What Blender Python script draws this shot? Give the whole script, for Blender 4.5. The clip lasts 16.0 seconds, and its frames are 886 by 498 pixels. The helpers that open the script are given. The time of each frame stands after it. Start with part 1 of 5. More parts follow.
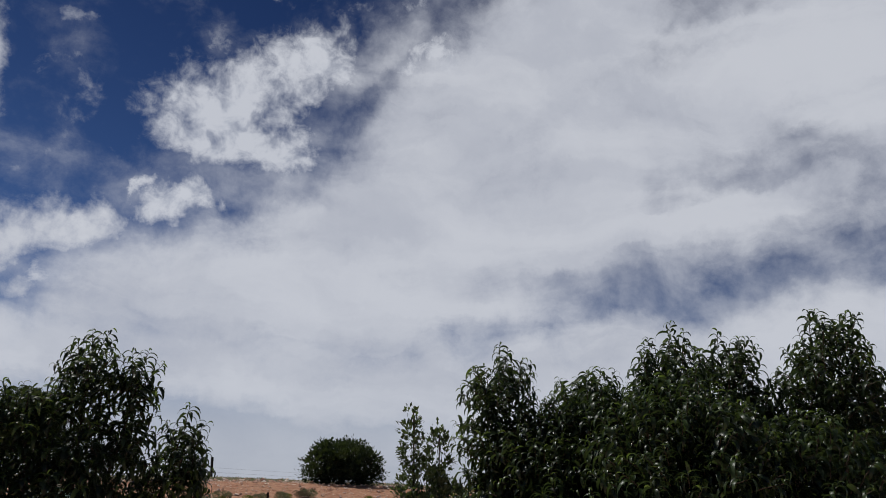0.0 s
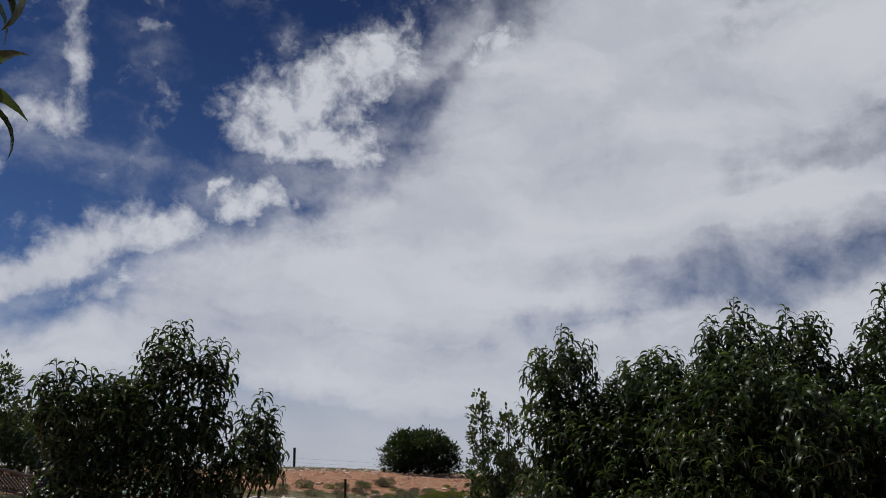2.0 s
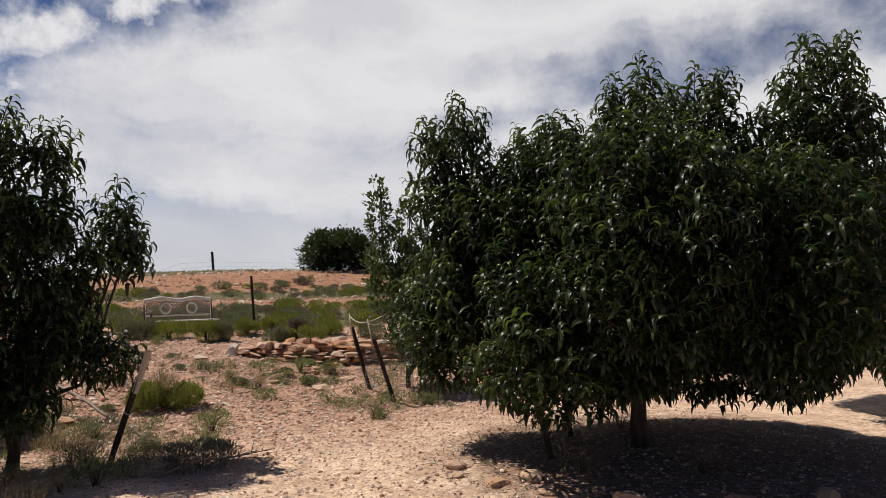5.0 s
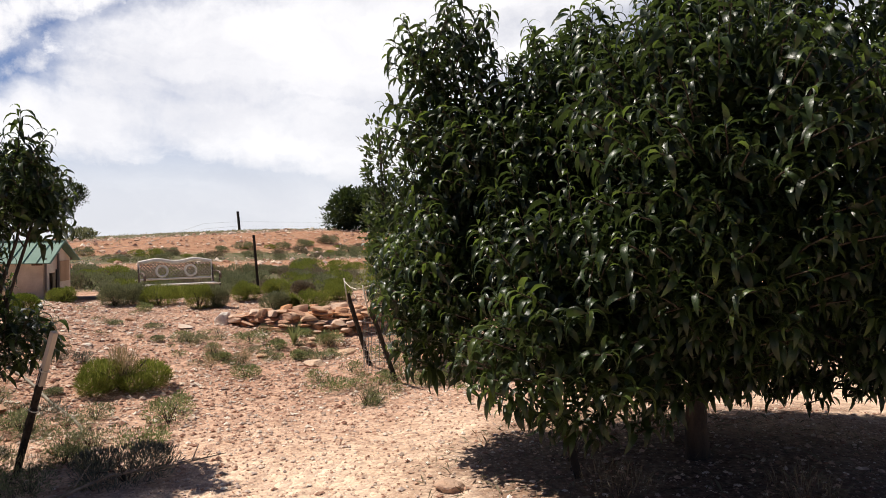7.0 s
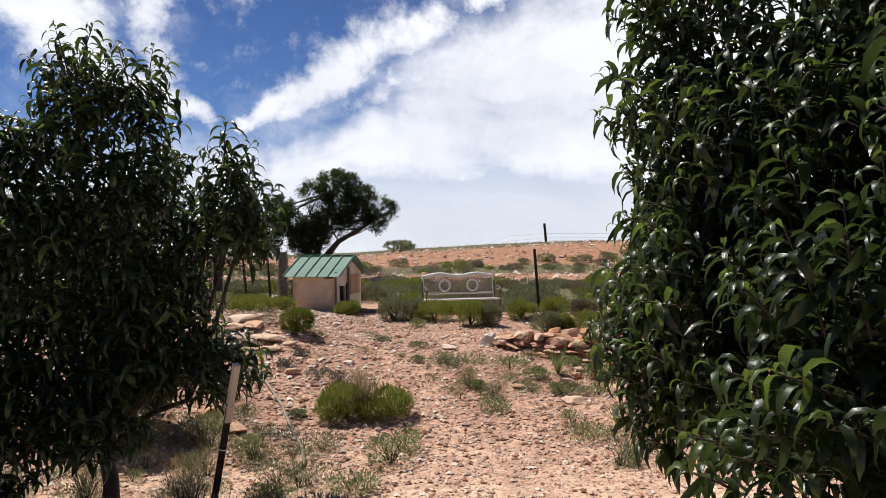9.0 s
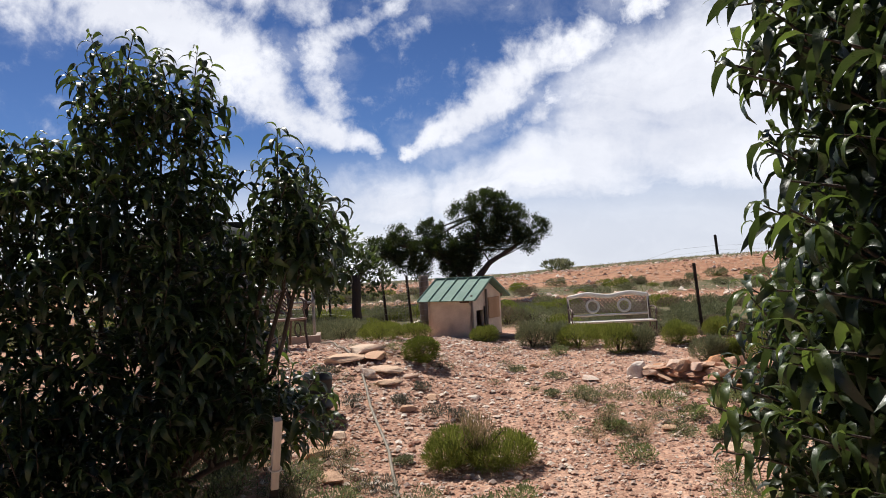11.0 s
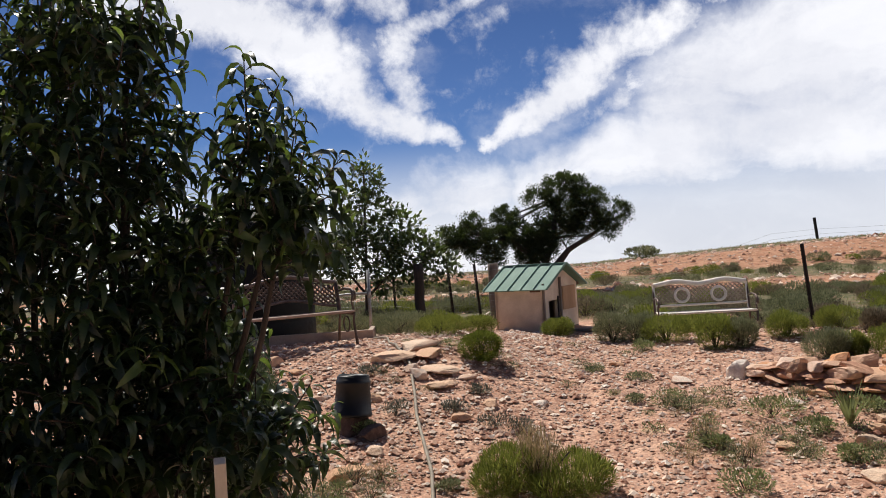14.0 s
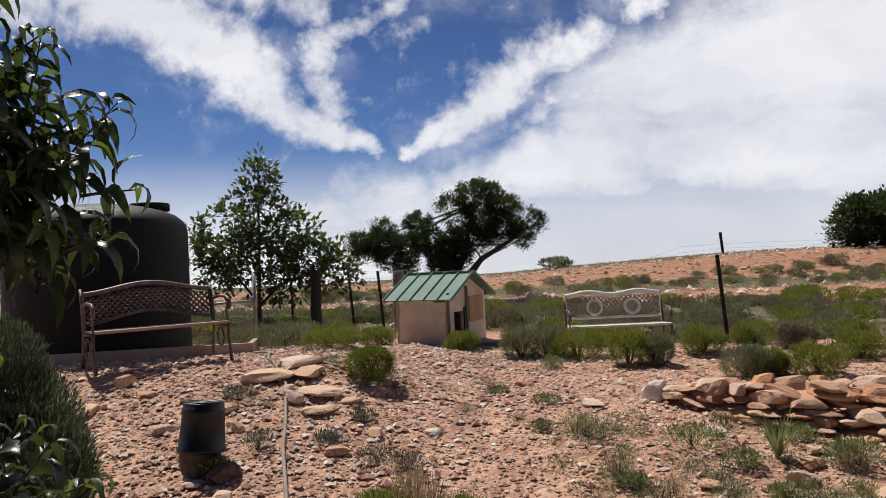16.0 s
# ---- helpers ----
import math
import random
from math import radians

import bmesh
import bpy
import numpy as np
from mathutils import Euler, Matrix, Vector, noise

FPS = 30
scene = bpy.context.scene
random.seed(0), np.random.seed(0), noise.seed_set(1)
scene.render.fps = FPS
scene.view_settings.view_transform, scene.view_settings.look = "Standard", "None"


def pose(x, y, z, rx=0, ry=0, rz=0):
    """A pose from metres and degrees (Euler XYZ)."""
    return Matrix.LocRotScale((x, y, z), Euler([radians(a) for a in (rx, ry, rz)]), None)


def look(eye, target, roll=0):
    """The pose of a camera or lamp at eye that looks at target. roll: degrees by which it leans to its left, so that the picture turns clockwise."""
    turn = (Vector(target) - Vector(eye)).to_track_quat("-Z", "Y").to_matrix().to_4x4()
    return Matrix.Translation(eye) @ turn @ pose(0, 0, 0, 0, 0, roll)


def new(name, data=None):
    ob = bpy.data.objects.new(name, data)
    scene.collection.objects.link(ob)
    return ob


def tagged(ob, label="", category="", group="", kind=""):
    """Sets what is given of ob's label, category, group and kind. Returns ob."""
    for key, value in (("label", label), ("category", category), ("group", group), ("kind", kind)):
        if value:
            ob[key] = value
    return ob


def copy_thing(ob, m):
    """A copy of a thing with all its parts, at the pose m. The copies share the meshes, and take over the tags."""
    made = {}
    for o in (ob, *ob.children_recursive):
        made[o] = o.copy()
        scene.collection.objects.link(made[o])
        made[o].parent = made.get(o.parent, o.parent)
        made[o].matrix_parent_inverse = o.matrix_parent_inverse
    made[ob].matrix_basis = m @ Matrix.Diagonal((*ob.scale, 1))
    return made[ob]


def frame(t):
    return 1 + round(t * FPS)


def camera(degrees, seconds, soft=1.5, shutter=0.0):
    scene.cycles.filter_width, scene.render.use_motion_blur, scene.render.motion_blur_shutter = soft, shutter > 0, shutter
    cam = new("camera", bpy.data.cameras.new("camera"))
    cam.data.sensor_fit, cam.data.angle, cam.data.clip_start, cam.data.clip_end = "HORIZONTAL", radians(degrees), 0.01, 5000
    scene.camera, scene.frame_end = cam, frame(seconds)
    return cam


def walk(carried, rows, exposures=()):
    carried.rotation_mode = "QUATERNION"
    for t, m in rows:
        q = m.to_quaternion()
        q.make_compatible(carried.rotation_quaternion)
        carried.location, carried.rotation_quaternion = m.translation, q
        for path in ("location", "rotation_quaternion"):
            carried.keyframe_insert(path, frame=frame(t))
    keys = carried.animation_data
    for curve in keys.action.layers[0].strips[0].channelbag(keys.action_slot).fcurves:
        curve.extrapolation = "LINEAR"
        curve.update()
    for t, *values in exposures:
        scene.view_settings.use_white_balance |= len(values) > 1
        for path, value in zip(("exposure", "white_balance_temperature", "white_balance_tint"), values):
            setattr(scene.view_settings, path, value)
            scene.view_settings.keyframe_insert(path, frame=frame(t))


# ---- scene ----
cam = camera(61.29, 16.0, 0.9)
PATH = [
    (0, (-2.183, -7.866, 2.798), (-0.157, -4.631, 3.993), 2.89),
    (0.5, (-2.181, -7.899, 2.774), (-0.607, -4.449, 4.045), 3.46),
    (1, (-2.204, -8.017, 2.738), (-0.743, -4.543, 4.079), 3.55),
    (1.5, (-2.171, -7.983, 2.733), (-0.677, -4.470, 3.926), 2.74),
    (2, (-2.113, -7.985, 2.721), (-0.409, -4.548, 3.854), 2.64),
    (2.5, (-2.042, -7.975, 2.711), (-0.209, -4.553, 3.677), 2.37),
    (3, (-1.980, -7.883, 2.682), (-0.003, -4.477, 3.384), 2.34),
    (3.5, (-1.920, -7.760, 2.654), (0.202, -4.429, 3.289), 1.86),
    (4, (-1.886, -7.664, 2.630), (0.308, -4.350, 3.082), 1.45),
    (4.5, (-1.719, -7.603, 2.616), (0.350, -4.192, 2.911), -0.76),
    (4.7, (-1.627, -7.577, 2.610), (0.555, -4.230, 2.805), -0.25),
    (6.8, (-0.573, -6.482, 2.569), (1.402, -3.006, 2.443), -0.86),
    (7, (-0.487, -6.409, 2.573), (1.532, -2.958, 2.457), -0.40),
    (7.5, (-0.281, -6.170, 2.577), (1.683, -2.686, 2.537), -1.16),
    (8, (-0.077, -5.975, 2.586), (1.296, -2.220, 2.464), -3.97),
    (8.5, (0.219, -5.760, 2.605), (1.039, -1.848, 2.459), -2.40),
    (9, (0.397, -5.501, 2.610), (0.857, -1.527, 2.569), -0.73),
    (9.5, (0.523, -5.250, 2.609), (0.428, -1.251, 2.551), -4.07),
    (9.7, (0.592, -5.148, 2.605), (0.296, -1.159, 2.589), -3.72),
    (11.8, (0.915, -4.321, 2.580), (0.389, -0.358, 2.706), -2.13),
    (12, (0.938, -4.260, 2.568), (0.253, -0.322, 2.709), -2.28),
    (12.5, (0.968, -4.093, 2.537), (0.255, -0.157, 2.554), -2.05),
    (13, (0.893, -3.867, 2.541), (0.158, 0.063, 2.634), -1.41),
    (13.5, (0.866, -3.672, 2.528), (-0.026, 0.227, 2.540), -2.83),
    (14, (0.912, -3.453, 2.513), (0.072, 0.457, 2.585), -3.72),
    (14.5, (0.921, -3.239, 2.514), (0.098, 0.676, 2.500), -3.41),
    (15, (0.861, -3.036, 2.482), (0.190, 0.906, 2.546), -3.63),
    (15.5, (0.898, -2.792, 2.460), (0.230, 1.151, 2.509), -3.93),
    (16, (0.992, -2.525, 2.471), (0.585, 1.454, 2.565), -2.78),
]
EXPOSURES = [(0, -0.72, 6150, 10), (2.5, -0.70, 6300, 10), (4.5, -0.45, 6700, 10), (7.0, 0.16, 6700, 10), (9.5, 0.12, 6350, 10), (12.5, 0.07, 6350, 10), (14.0, 0.08, 6500, 10), (16.0, -0.1, 6500, 10)]
walk(cam, [(t, look(eye, target, roll)) for t, eye, target, roll in PATH], EXPOSURES)

# ---- world and sun ----
SUN_AZ, SUN_EL = -38.0, 56.0  # degrees: azimuth from +y towards +x, height
sun_way = Vector((math.sin(radians(SUN_AZ)) * math.cos(radians(SUN_EL)), math.cos(radians(SUN_AZ)) * math.cos(radians(SUN_EL)), math.sin(radians(SUN_EL))))
sun = new("sun", bpy.data.lights.new("sun", "SUN"))
sun.data.energy, sun.data.angle, sun.data.color = 5.5, radians(0.53), (1.0, 0.95, 0.86)
sun.matrix_world = look(sun_way * 50, (0, 0, 0))


class Nodes:
    """Short notation for node trees."""

    def __init__(self, tree):
        self.tree = tree
        tree.nodes.clear()

    def add(self, kind, ins=None, **props):
        n = self.tree.nodes.new(kind)
        for k, v in props.items():
            if k == "operation":
                n.operation = v
            elif k == "blend":
                n.data_type, n.blend_type = "RGBA", v
            elif k == "data":
                n.data_type = v
            elif k == "noise":
                n.noise_dimensions = v
            elif k == "feature":
                n.feature = v
        for k, v in (ins or {}).items():
            s = n.inputs[k]
            if hasattr(v, "is_output"):
                self.tree.links.new(v, s)
            elif hasattr(v, "outputs"):
                self.tree.links.new(v.outputs[0], s)
            else:
                s.default_value = v
        return n

    def math(self, op, a, b=0.0, c=None):
        ins = {0: a, 1: b}
        if c is not None:
            ins[2] = c
        return self.add("ShaderNodeMath", ins, operation=op).outputs[0]

    def ramp(self, x, lo, hi, a=0.0, b=1.0):
        n = self.add("ShaderNodeMapRange", {0: x, 1: lo, 2: hi, 3: a, 4: b})
        n.interpolation_type = "SMOOTHSTEP"
        return n.outputs[0]

    def mix(self, f, a, b, blend="MIX"):
        return self.add("ShaderNodeMix", {0: f, 6: a, 7: b}, blend=blend).outputs[2]

    def tex(self, vec, scale, detail=4.0, rough=0.55, warp=0.0):
        return self.add("ShaderNodeTexNoise", {"Vector": vec, "Scale": scale, "Detail": detail, "Roughness": rough, "Distortion": warp}).outputs[0]


def rgb(r, g, b):
    return (r, g, b, 1.0)


def make_world():
    w = bpy.data.worlds.new("sky")
    scene.world = w
    w.use_nodes = True
    n = Nodes(w.node_tree)
    sky = n.add("ShaderNodeTexSky")
    sky.sky_type, sky.sun_disc = "NISHITA", False
    sky.sun_elevation, sky.sun_rotation = radians(SUN_EL), radians(SUN_AZ)
    sky.altitude, sky.air_density, sky.dust_density, sky.ozone_density = 1700, 1.0, 0.6, 3.0
    co = n.add("ShaderNodeTexCoord").outputs["Generated"]
    wide = n.add("ShaderNodeTexNoise", {"Vector": co, "Scale": 5.0, "Detail": 8.0, "Roughness": 0.62})
    off = n.add("ShaderNodeVectorMath", {0: wide.outputs[1], 1: (0.5, 0.5, 0.5)}, operation="SUBTRACT")
    off = n.add("ShaderNodeVectorMath", {0: off.outputs[0], 1: (0.16, 0.16, 0.12)}, operation="MULTIPLY")
    wp = n.add("ShaderNodeVectorMath", {0: co, 1: off.outputs[0]}, operation="ADD").outputs[0]
    sep = n.add("ShaderNodeSeparateXYZ", {0: wp})
    x, y, z = sep.outputs[0], sep.outputs[1], sep.outputs[2]
    az = n.math("MULTIPLY", n.math("ARCTAN2", x, y), 180 / math.pi)
    el = n.math("MULTIPLY", n.math("ARCSINE", z), 180 / math.pi)
    def strokes(rows, start=0.0):
        """Soft strokes between two points of the sky, with a half width at each end and a strength."""
        total = start
        for a0, e0, a1, e1, w0, w1, amp in rows:
            dx, dy = a1 - a0, e1 - e0
            ln = dx * dx + dy * dy
            pa, pe = n.math("SUBTRACT", az, a0), n.math("SUBTRACT", el, e0)
            t = n.math("MULTIPLY_ADD", pa, dx / ln, n.math("MULTIPLY", pe, dy / ln))
            t = n.math("MINIMUM", n.math("MAXIMUM", t, 0.0), 1.0)
            qa, qe = n.math("MULTIPLY_ADD", t, -dx, pa), n.math("MULTIPLY_ADD", t, -dy, pe)
            d = n.math("SQRT", n.math("MULTIPLY_ADD", qa, qa, n.math("MULTIPLY", qe, qe)))
            d = n.math("DIVIDE", d, n.math("MULTIPLY_ADD", t, w1 - w0, w0))
            m = n.math("MULTIPLY", n.ramp(d, 2.1, 0.0), amp)
            total = n.math("MAXIMUM" if amp > 0 else "ADD", total, m)
        return total

    fine = n.math("SUBTRACT", n.tex(co, 15.0, 10.0, 0.62, 0.2), 0.5)
    puff = n.math("SUBTRACT", n.tex(co, 36.0, 7.0, 0.6, 0.3), 0.5)
    plane = n.add("ShaderNodeCombineXYZ", {0: n.math("MULTIPLY", az, 0.017), 1: n.math("MULTIPLY", el, 0.017), 2: 0.0}).outputs[0]
    streak_co = n.add("ShaderNodeMapping", {"Vector": plane, "Rotation": (0, 0, radians(-24)), "Scale": (1.0, 4.0, 1.0)}).outputs[0]
    streak = n.tex(streak_co, 2.6, 7.0, 0.55, 0.5)
    fibre = n.math("SUBTRACT", streak, 0.5)
    veil = strokes(GAPS, strokes(VEILS))
    veil = n.math("MULTIPLY_ADD", fibre, 1.15, veil)
    veil = n.ramp(n.math("MULTIPLY_ADD", fine, 0.9, veil), 0.0, 1.05, 0.0, 0.95)
    wisp = n.math("MULTIPLY_ADD", fine, 2.3, strokes(WISPS))
    wisp = n.ramp(n.math("MULTIPLY_ADD", puff, 0.9, wisp), 0.12, 1.15)
    heap = n.math("MULTIPLY_ADD", puff, 1.7, strokes(PUFFS))
    heap = n.ramp(n.math("MULTIPLY_ADD", fine, 1.5, heap), 0.12, 1.12, 0.0, 0.94)
    cover = n.math("MAXIMUM", n.math("MAXIMUM", veil, wisp), heap)
    shade = n.math("MULTIPLY_ADD", n.tex(wp, 4.5, 7.0, 0.55), 0.4, n.math("MULTIPLY", streak, 0.6))
    tone = n.mix(n.ramp(shade, 0.40, 0.60), rgb(CLOUD[0] * 0.82, CLOUD[1] * 0.83, CLOUD[2] * 0.86), rgb(*CLOUD))
    lumps = n.mix(n.ramp(puff, -0.14, 0.08), rgb(CLOUD[0] * 0.80, CLOUD[1] * 0.82, CLOUD[2] * 0.86), rgb(CLOUD[0] * 1.04, CLOUD[1] * 1.04, CLOUD[2] * 1.04))
    tone = n.mix(n.math("MULTIPLY", heap, 0.8), tone, lumps)
    # grey veil of far rain low over the hill, pale haze along the whole horizon
    e0 = n.math("MULTIPLY", n.math("ARCSINE", n.add("ShaderNodeSeparateXYZ", {0: co}).outputs[2]), 180 / math.pi)
    low = n.math("MULTIPLY", n.ramp(e0, 7.0, 0.3), n.ramp(az, -14.0, 12.0))
    tone = n.mix(n.math("MULTIPLY", low, 0.45), tone, rgb(CLOUD[0] * 0.58, CLOUD[1] * 0.62, CLOUD[2] * 0.70))
    cover = n.math("MAXIMUM", cover, n.ramp(e0, 10.0, 1.5, 0.0, 0.92))
    blue = n.mix(1.0, sky.outputs[0], rgb(*SKY_TINT), "MULTIPLY")
    blue = n.mix(n.ramp(e0, 8.0, 40.0), blue, n.mix(1.0, blue, rgb(0.47, 0.52, 0.61), "MULTIPLY"))
    col = n.mix(n.math("MULTIPLY", cover, 0.96), blue, tone)
    bg = n.add("ShaderNodeBackground", {0: col, 1: 0.10})
    n.add("ShaderNodeOutputWorld", {0: bg})


CLOUD = (10.0, 10.0, 10.3)
SKY_TINT = (0.36, 0.455, 0.64)
# clouds as soft strokes over the sky: azimuth and height of both ends in degrees, half widths there, strength
VEILS = [
    (34, 11.5, 68, 17, 2.8, 3.6, 0.76), (18.5, 22.5, 28, 33, 2.0, 2.6, 0.5), (41, 17.2, 62, 21.5, 1.6, 2.0, 1.15),
    (9, 17, 22, 28, 3.0, 4.0, 0.26), (25, 27, 42, 41, 4, 6, 0.45), (-6, 9, 8, 13, 2.5, 3, 0.42), (-34, 21, -14, 14, 4, 4, 0.18), (-12, 21, 4, 26, 3.5, 4, 0.10),
    (8, 11, 28, 13, 4.2, 5.5, 1.1), (21, 15, 46, 36, 5.5, 7.5, 1.15), (30, 17, 74, 34, 7, 12, 1.12), (-5, 5, 14, 9.5, 2.2, 4.0, 1.05),
    (14, 8, 30, 7, 4, 3, 1.1), (24, 6.5, 64, 10, 4, 4.5, 1.1), (-24, 3, -8, 4.5, 2.4, 2.4, 0.85),
]
GAPS = [(33, 10.2, 46, 13.2, 1.0, 1.3, -0.20), (46, 13.0, 58, 14.6, 1.0, 1.4, -0.14), (54, 14.9, 68, 16.4, 0.9, 2.0, -0.32), (14.5, 17.6, 20.5, 20, 0.7, 1.0, -0.3), (23, 24.5, 34, 37, 0.8, 1.2, -0.14), (49, 21, 60, 24, 1.5, 2.5, -0.25)]
WISPS = [
    (-8.8, 8.4, 0, 13.6, 0.5, 2.0, 1.0), (0, 13.6, 6.5, 16.9, 2.0, 1.7, 1.0), (-1, 9.8, 5, 11.6, 0.9, 1.2, 0.55), (-37, 22, -23, 16.8, 3.0, 2.5, 1.05), (-23, 16.8, -11.3, 8.6, 2.5, 0.7, 1.05),
    (-13.6, 12, -15, 16.6, 1.2, 1.1, 0.9), (-15, 16.6, -7, 21.2, 1.0, 0.8, 0.8), (-27, 20.5, -16, 19.4, 1.8, 1.5, 0.85), (-9.5, 17.8, -6, 18.2, 0.9, 0.9, 0.5), (-40.2, 18.4, -38.6, 17.6, 0.35, 0.3, 0.9), (-3.4, 29, -2.2, 23, 1.1, 1.0, 0.62), (-10.5, 20.4, -2.5, 22.6, 1.1, 1.2, 0.55), (2.2, 30, 4.4, 30.3, 0.6, 0.5, 0.5),
]
PUFFS = [(13.4, 24.6, 21.4, 30.2, 3.0, 2.2, 1.0), (15.0, 23.0, 18.6, 23.0, 2.2, 2.0, 0.95), (10.2, 18.3, 12.7, 18.9, 1.3, 1.1, 1.0), (26.8, 34.5, 29, 34.8, 0.7, 0.7, 0.7), (28.2, 31.2, 31.2, 32, 1.0, 1.0, 0.7), (3.6, 12.3, 4.7, 12.6, 0.9, 0.9, 0.72), (8.6, 19.3, 9.8, 19.8, 0.4, 0.4, 0.8)]
make_world()


# ---- materials ----
def material(name, build):
    m = bpy.data.materials.new(name)
    m.use_nodes = True
    n = Nodes(m.node_tree)
    bsdf = n.add("ShaderNodeBsdfPrincipled")
    out = n.add("ShaderNodeOutputMaterial", {0: bsdf.outputs[0]})
    build(n, bsdf, out)
    return m


def setin(n, bsdf, **kw):
    for k, v in kw.items():
        s = bsdf.inputs[{"base": "Base Color", "rough": "Roughness", "metal": "Metallic", "normal": "Normal", "spec": "Specular IOR Level"}[k]]
        if hasattr(v, "is_output"):
            n.tree.links.new(v, s)
        else:
            s.default_value = v


def bumped(n, h, strength=0.4, dist=0.01):
    return n.add("ShaderNodeBump", {"Strength": strength, "Distance": dist, "Height": h}).outputs[0]


def plain(name, col_a, col_b, scale=8.0, rough=0.7, metal=0.0, bump=0.3, dist=0.004, stretch=(1, 1, 1), per_object=0.0, spec=0.4):
    """A surface of two mixed tones with grain and relief at two scales."""
    def build(n, bsdf, out):
        co = n.add("ShaderNodeTexCoord").outputs["Object"]
        co = n.add("ShaderNodeMapping", {"Vector": co, "Scale": stretch}).outputs[0]
        big, small = n.tex(co, scale, 3.0), n.tex(co, scale * 9, 5.0, 0.65)
        f = n.ramp(n.math("ADD", n.math("MULTIPLY", big, 0.6), n.math("MULTIPLY", small, 0.4)), 0.32, 0.68)
        col = n.mix(f, rgb(*col_a), rgb(*col_b))
        if per_object:
            rnd = n.add("ShaderNodeObjectInfo").outputs["Random"]
            col = n.mix(per_object, col, n.mix(rnd, rgb(0.55, 0.55, 0.55), rgb(1.5, 1.45, 1.4)), "MULTIPLY")
        setin(n, bsdf, base=col, rough=n.ramp(small, 0.2, 0.8, rough - 0.12, min(1.0, rough + 0.12)), metal=metal, spec=spec, normal=bumped(n, f, bump, dist))
    return material(name, build)


def leafy(name, dark, light, rough=0.42, trans=0.25, spec=0.5, through_tint=(0.35, 0.5, 0.08), tint=0.5):
    """Leaf tissue: tone by leaf, slight gloss, light that passes through."""
    def build(n, bsdf, out):
        rnd = n.add("ShaderNodeNewGeometry").outputs["Random Per Island"]
        co = n.add("ShaderNodeTexCoord").outputs["Object"]
        big = n.tex(co, 1.6, 3.0)
        f = n.math("MULTIPLY", n.math("ADD", rnd, big), 0.5)
        col = n.mix(n.ramp(f, 0.25, 0.8), rgb(*dark), rgb(*light))
        vein = n.tex(co, 90.0, 3.0, 0.6)
        col = n.mix(0.55, col, n.mix(vein, rgb(0.55, 0.6, 0.5), rgb(1.45, 1.4, 1.5)), "MULTIPLY")
        setin(n, bsdf, base=col, rough=n.ramp(vein, 0.3, 0.7, rough - 0.08, min(1.0, rough + 0.16)), spec=spec, normal=bumped(n, vein, 0.35, 0.004))
        tr = n.add("ShaderNodeBsdfTranslucent", {0: n.mix(tint, col, rgb(*through_tint))})
        mx = n.add("ShaderNodeMixShader", {0: trans, 1: bsdf.outputs[0], 2: tr})
        n.tree.links.new(mx.outputs[0], out.inputs[0])
    return material(name, build)


PEACH_LEAF = leafy("peach_leaf", (0.008, 0.014, 0.005), (0.027, 0.046, 0.013), 0.34, 0.20, 0.32, (0.24, 0.34, 0.08), 0.35)
YOUNG_LEAF = leafy("young_peach_leaf", (0.034, 0.054, 0.013), (0.072, 0.104, 0.025), 0.34, 0.26, 0.35)
BUSH_LEAF = leafy("rabbitbrush_leaf", (0.082, 0.105, 0.022), (0.235, 0.265, 0.055), 0.8, 0.3, 0.1, (0.42, 0.44, 0.09), 0.5)
SAGE_LEAF = leafy("sage_leaf", (0.125, 0.14, 0.07), (0.30, 0.305, 0.17), 0.85, 0.25, 0.1, (0.3, 0.3, 0.18), 0.3)
JUNIPER_LEAF = leafy("juniper_leaf", (0.014, 0.023, 0.013), (0.038, 0.054, 0.027), 0.7, 0.1, 0.25)
POPLAR_LEAF = leafy("poplar_leaf", (0.016, 0.026, 0.013), (0.052, 0.072, 0.034), 0.45, 0.2)
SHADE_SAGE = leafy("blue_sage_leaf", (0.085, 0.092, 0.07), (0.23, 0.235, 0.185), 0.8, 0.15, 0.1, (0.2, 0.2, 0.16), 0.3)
DRY_GRASS = leafy("dry_grass", (0.24, 0.18, 0.09), (0.48, 0.38, 0.22), 0.85, 0.25, 0.1, (0.5, 0.4, 0.22), 0.3)
WEED_LEAF = leafy("weed_leaf", (0.14, 0.165, 0.07), (0.32, 0.335, 0.16), 0.75, 0.22, 0.15, (0.3, 0.36, 0.12), 0.4)
BALL_LEAF = leafy("olive_leaf", (0.075, 0.10, 0.012), (0.20, 0.24, 0.03), 0.8, 0.25, 0.1, (0.3, 0.33, 0.07), 0.5)
BROWN_BRUSH = leafy("brown_brush", (0.13, 0.105, 0.07), (0.27, 0.22, 0.15), 0.85, 0.2, 0.1, (0.3, 0.25, 0.15), 0.3)
SHRUB_JUNIPER = leafy("shrub_juniper_leaf", (0.06, 0.08, 0.045), (0.20, 0.235, 0.14), 0.8, 0.15, 0.1, (0.2, 0.24, 0.12), 0.3)
BARK = plain("peach_bark", (0.03, 0.021, 0.016), (0.09, 0.062, 0.045), 14, 0.85, 0, 0.7, 0.008, (1, 1, 0.35))
JUNIPER_BARK = plain("juniper_bark", (0.03, 0.024, 0.02), (0.09, 0.07, 0.056), 8, 0.9, 0, 0.7, 0.02, (1, 1, 0.2))


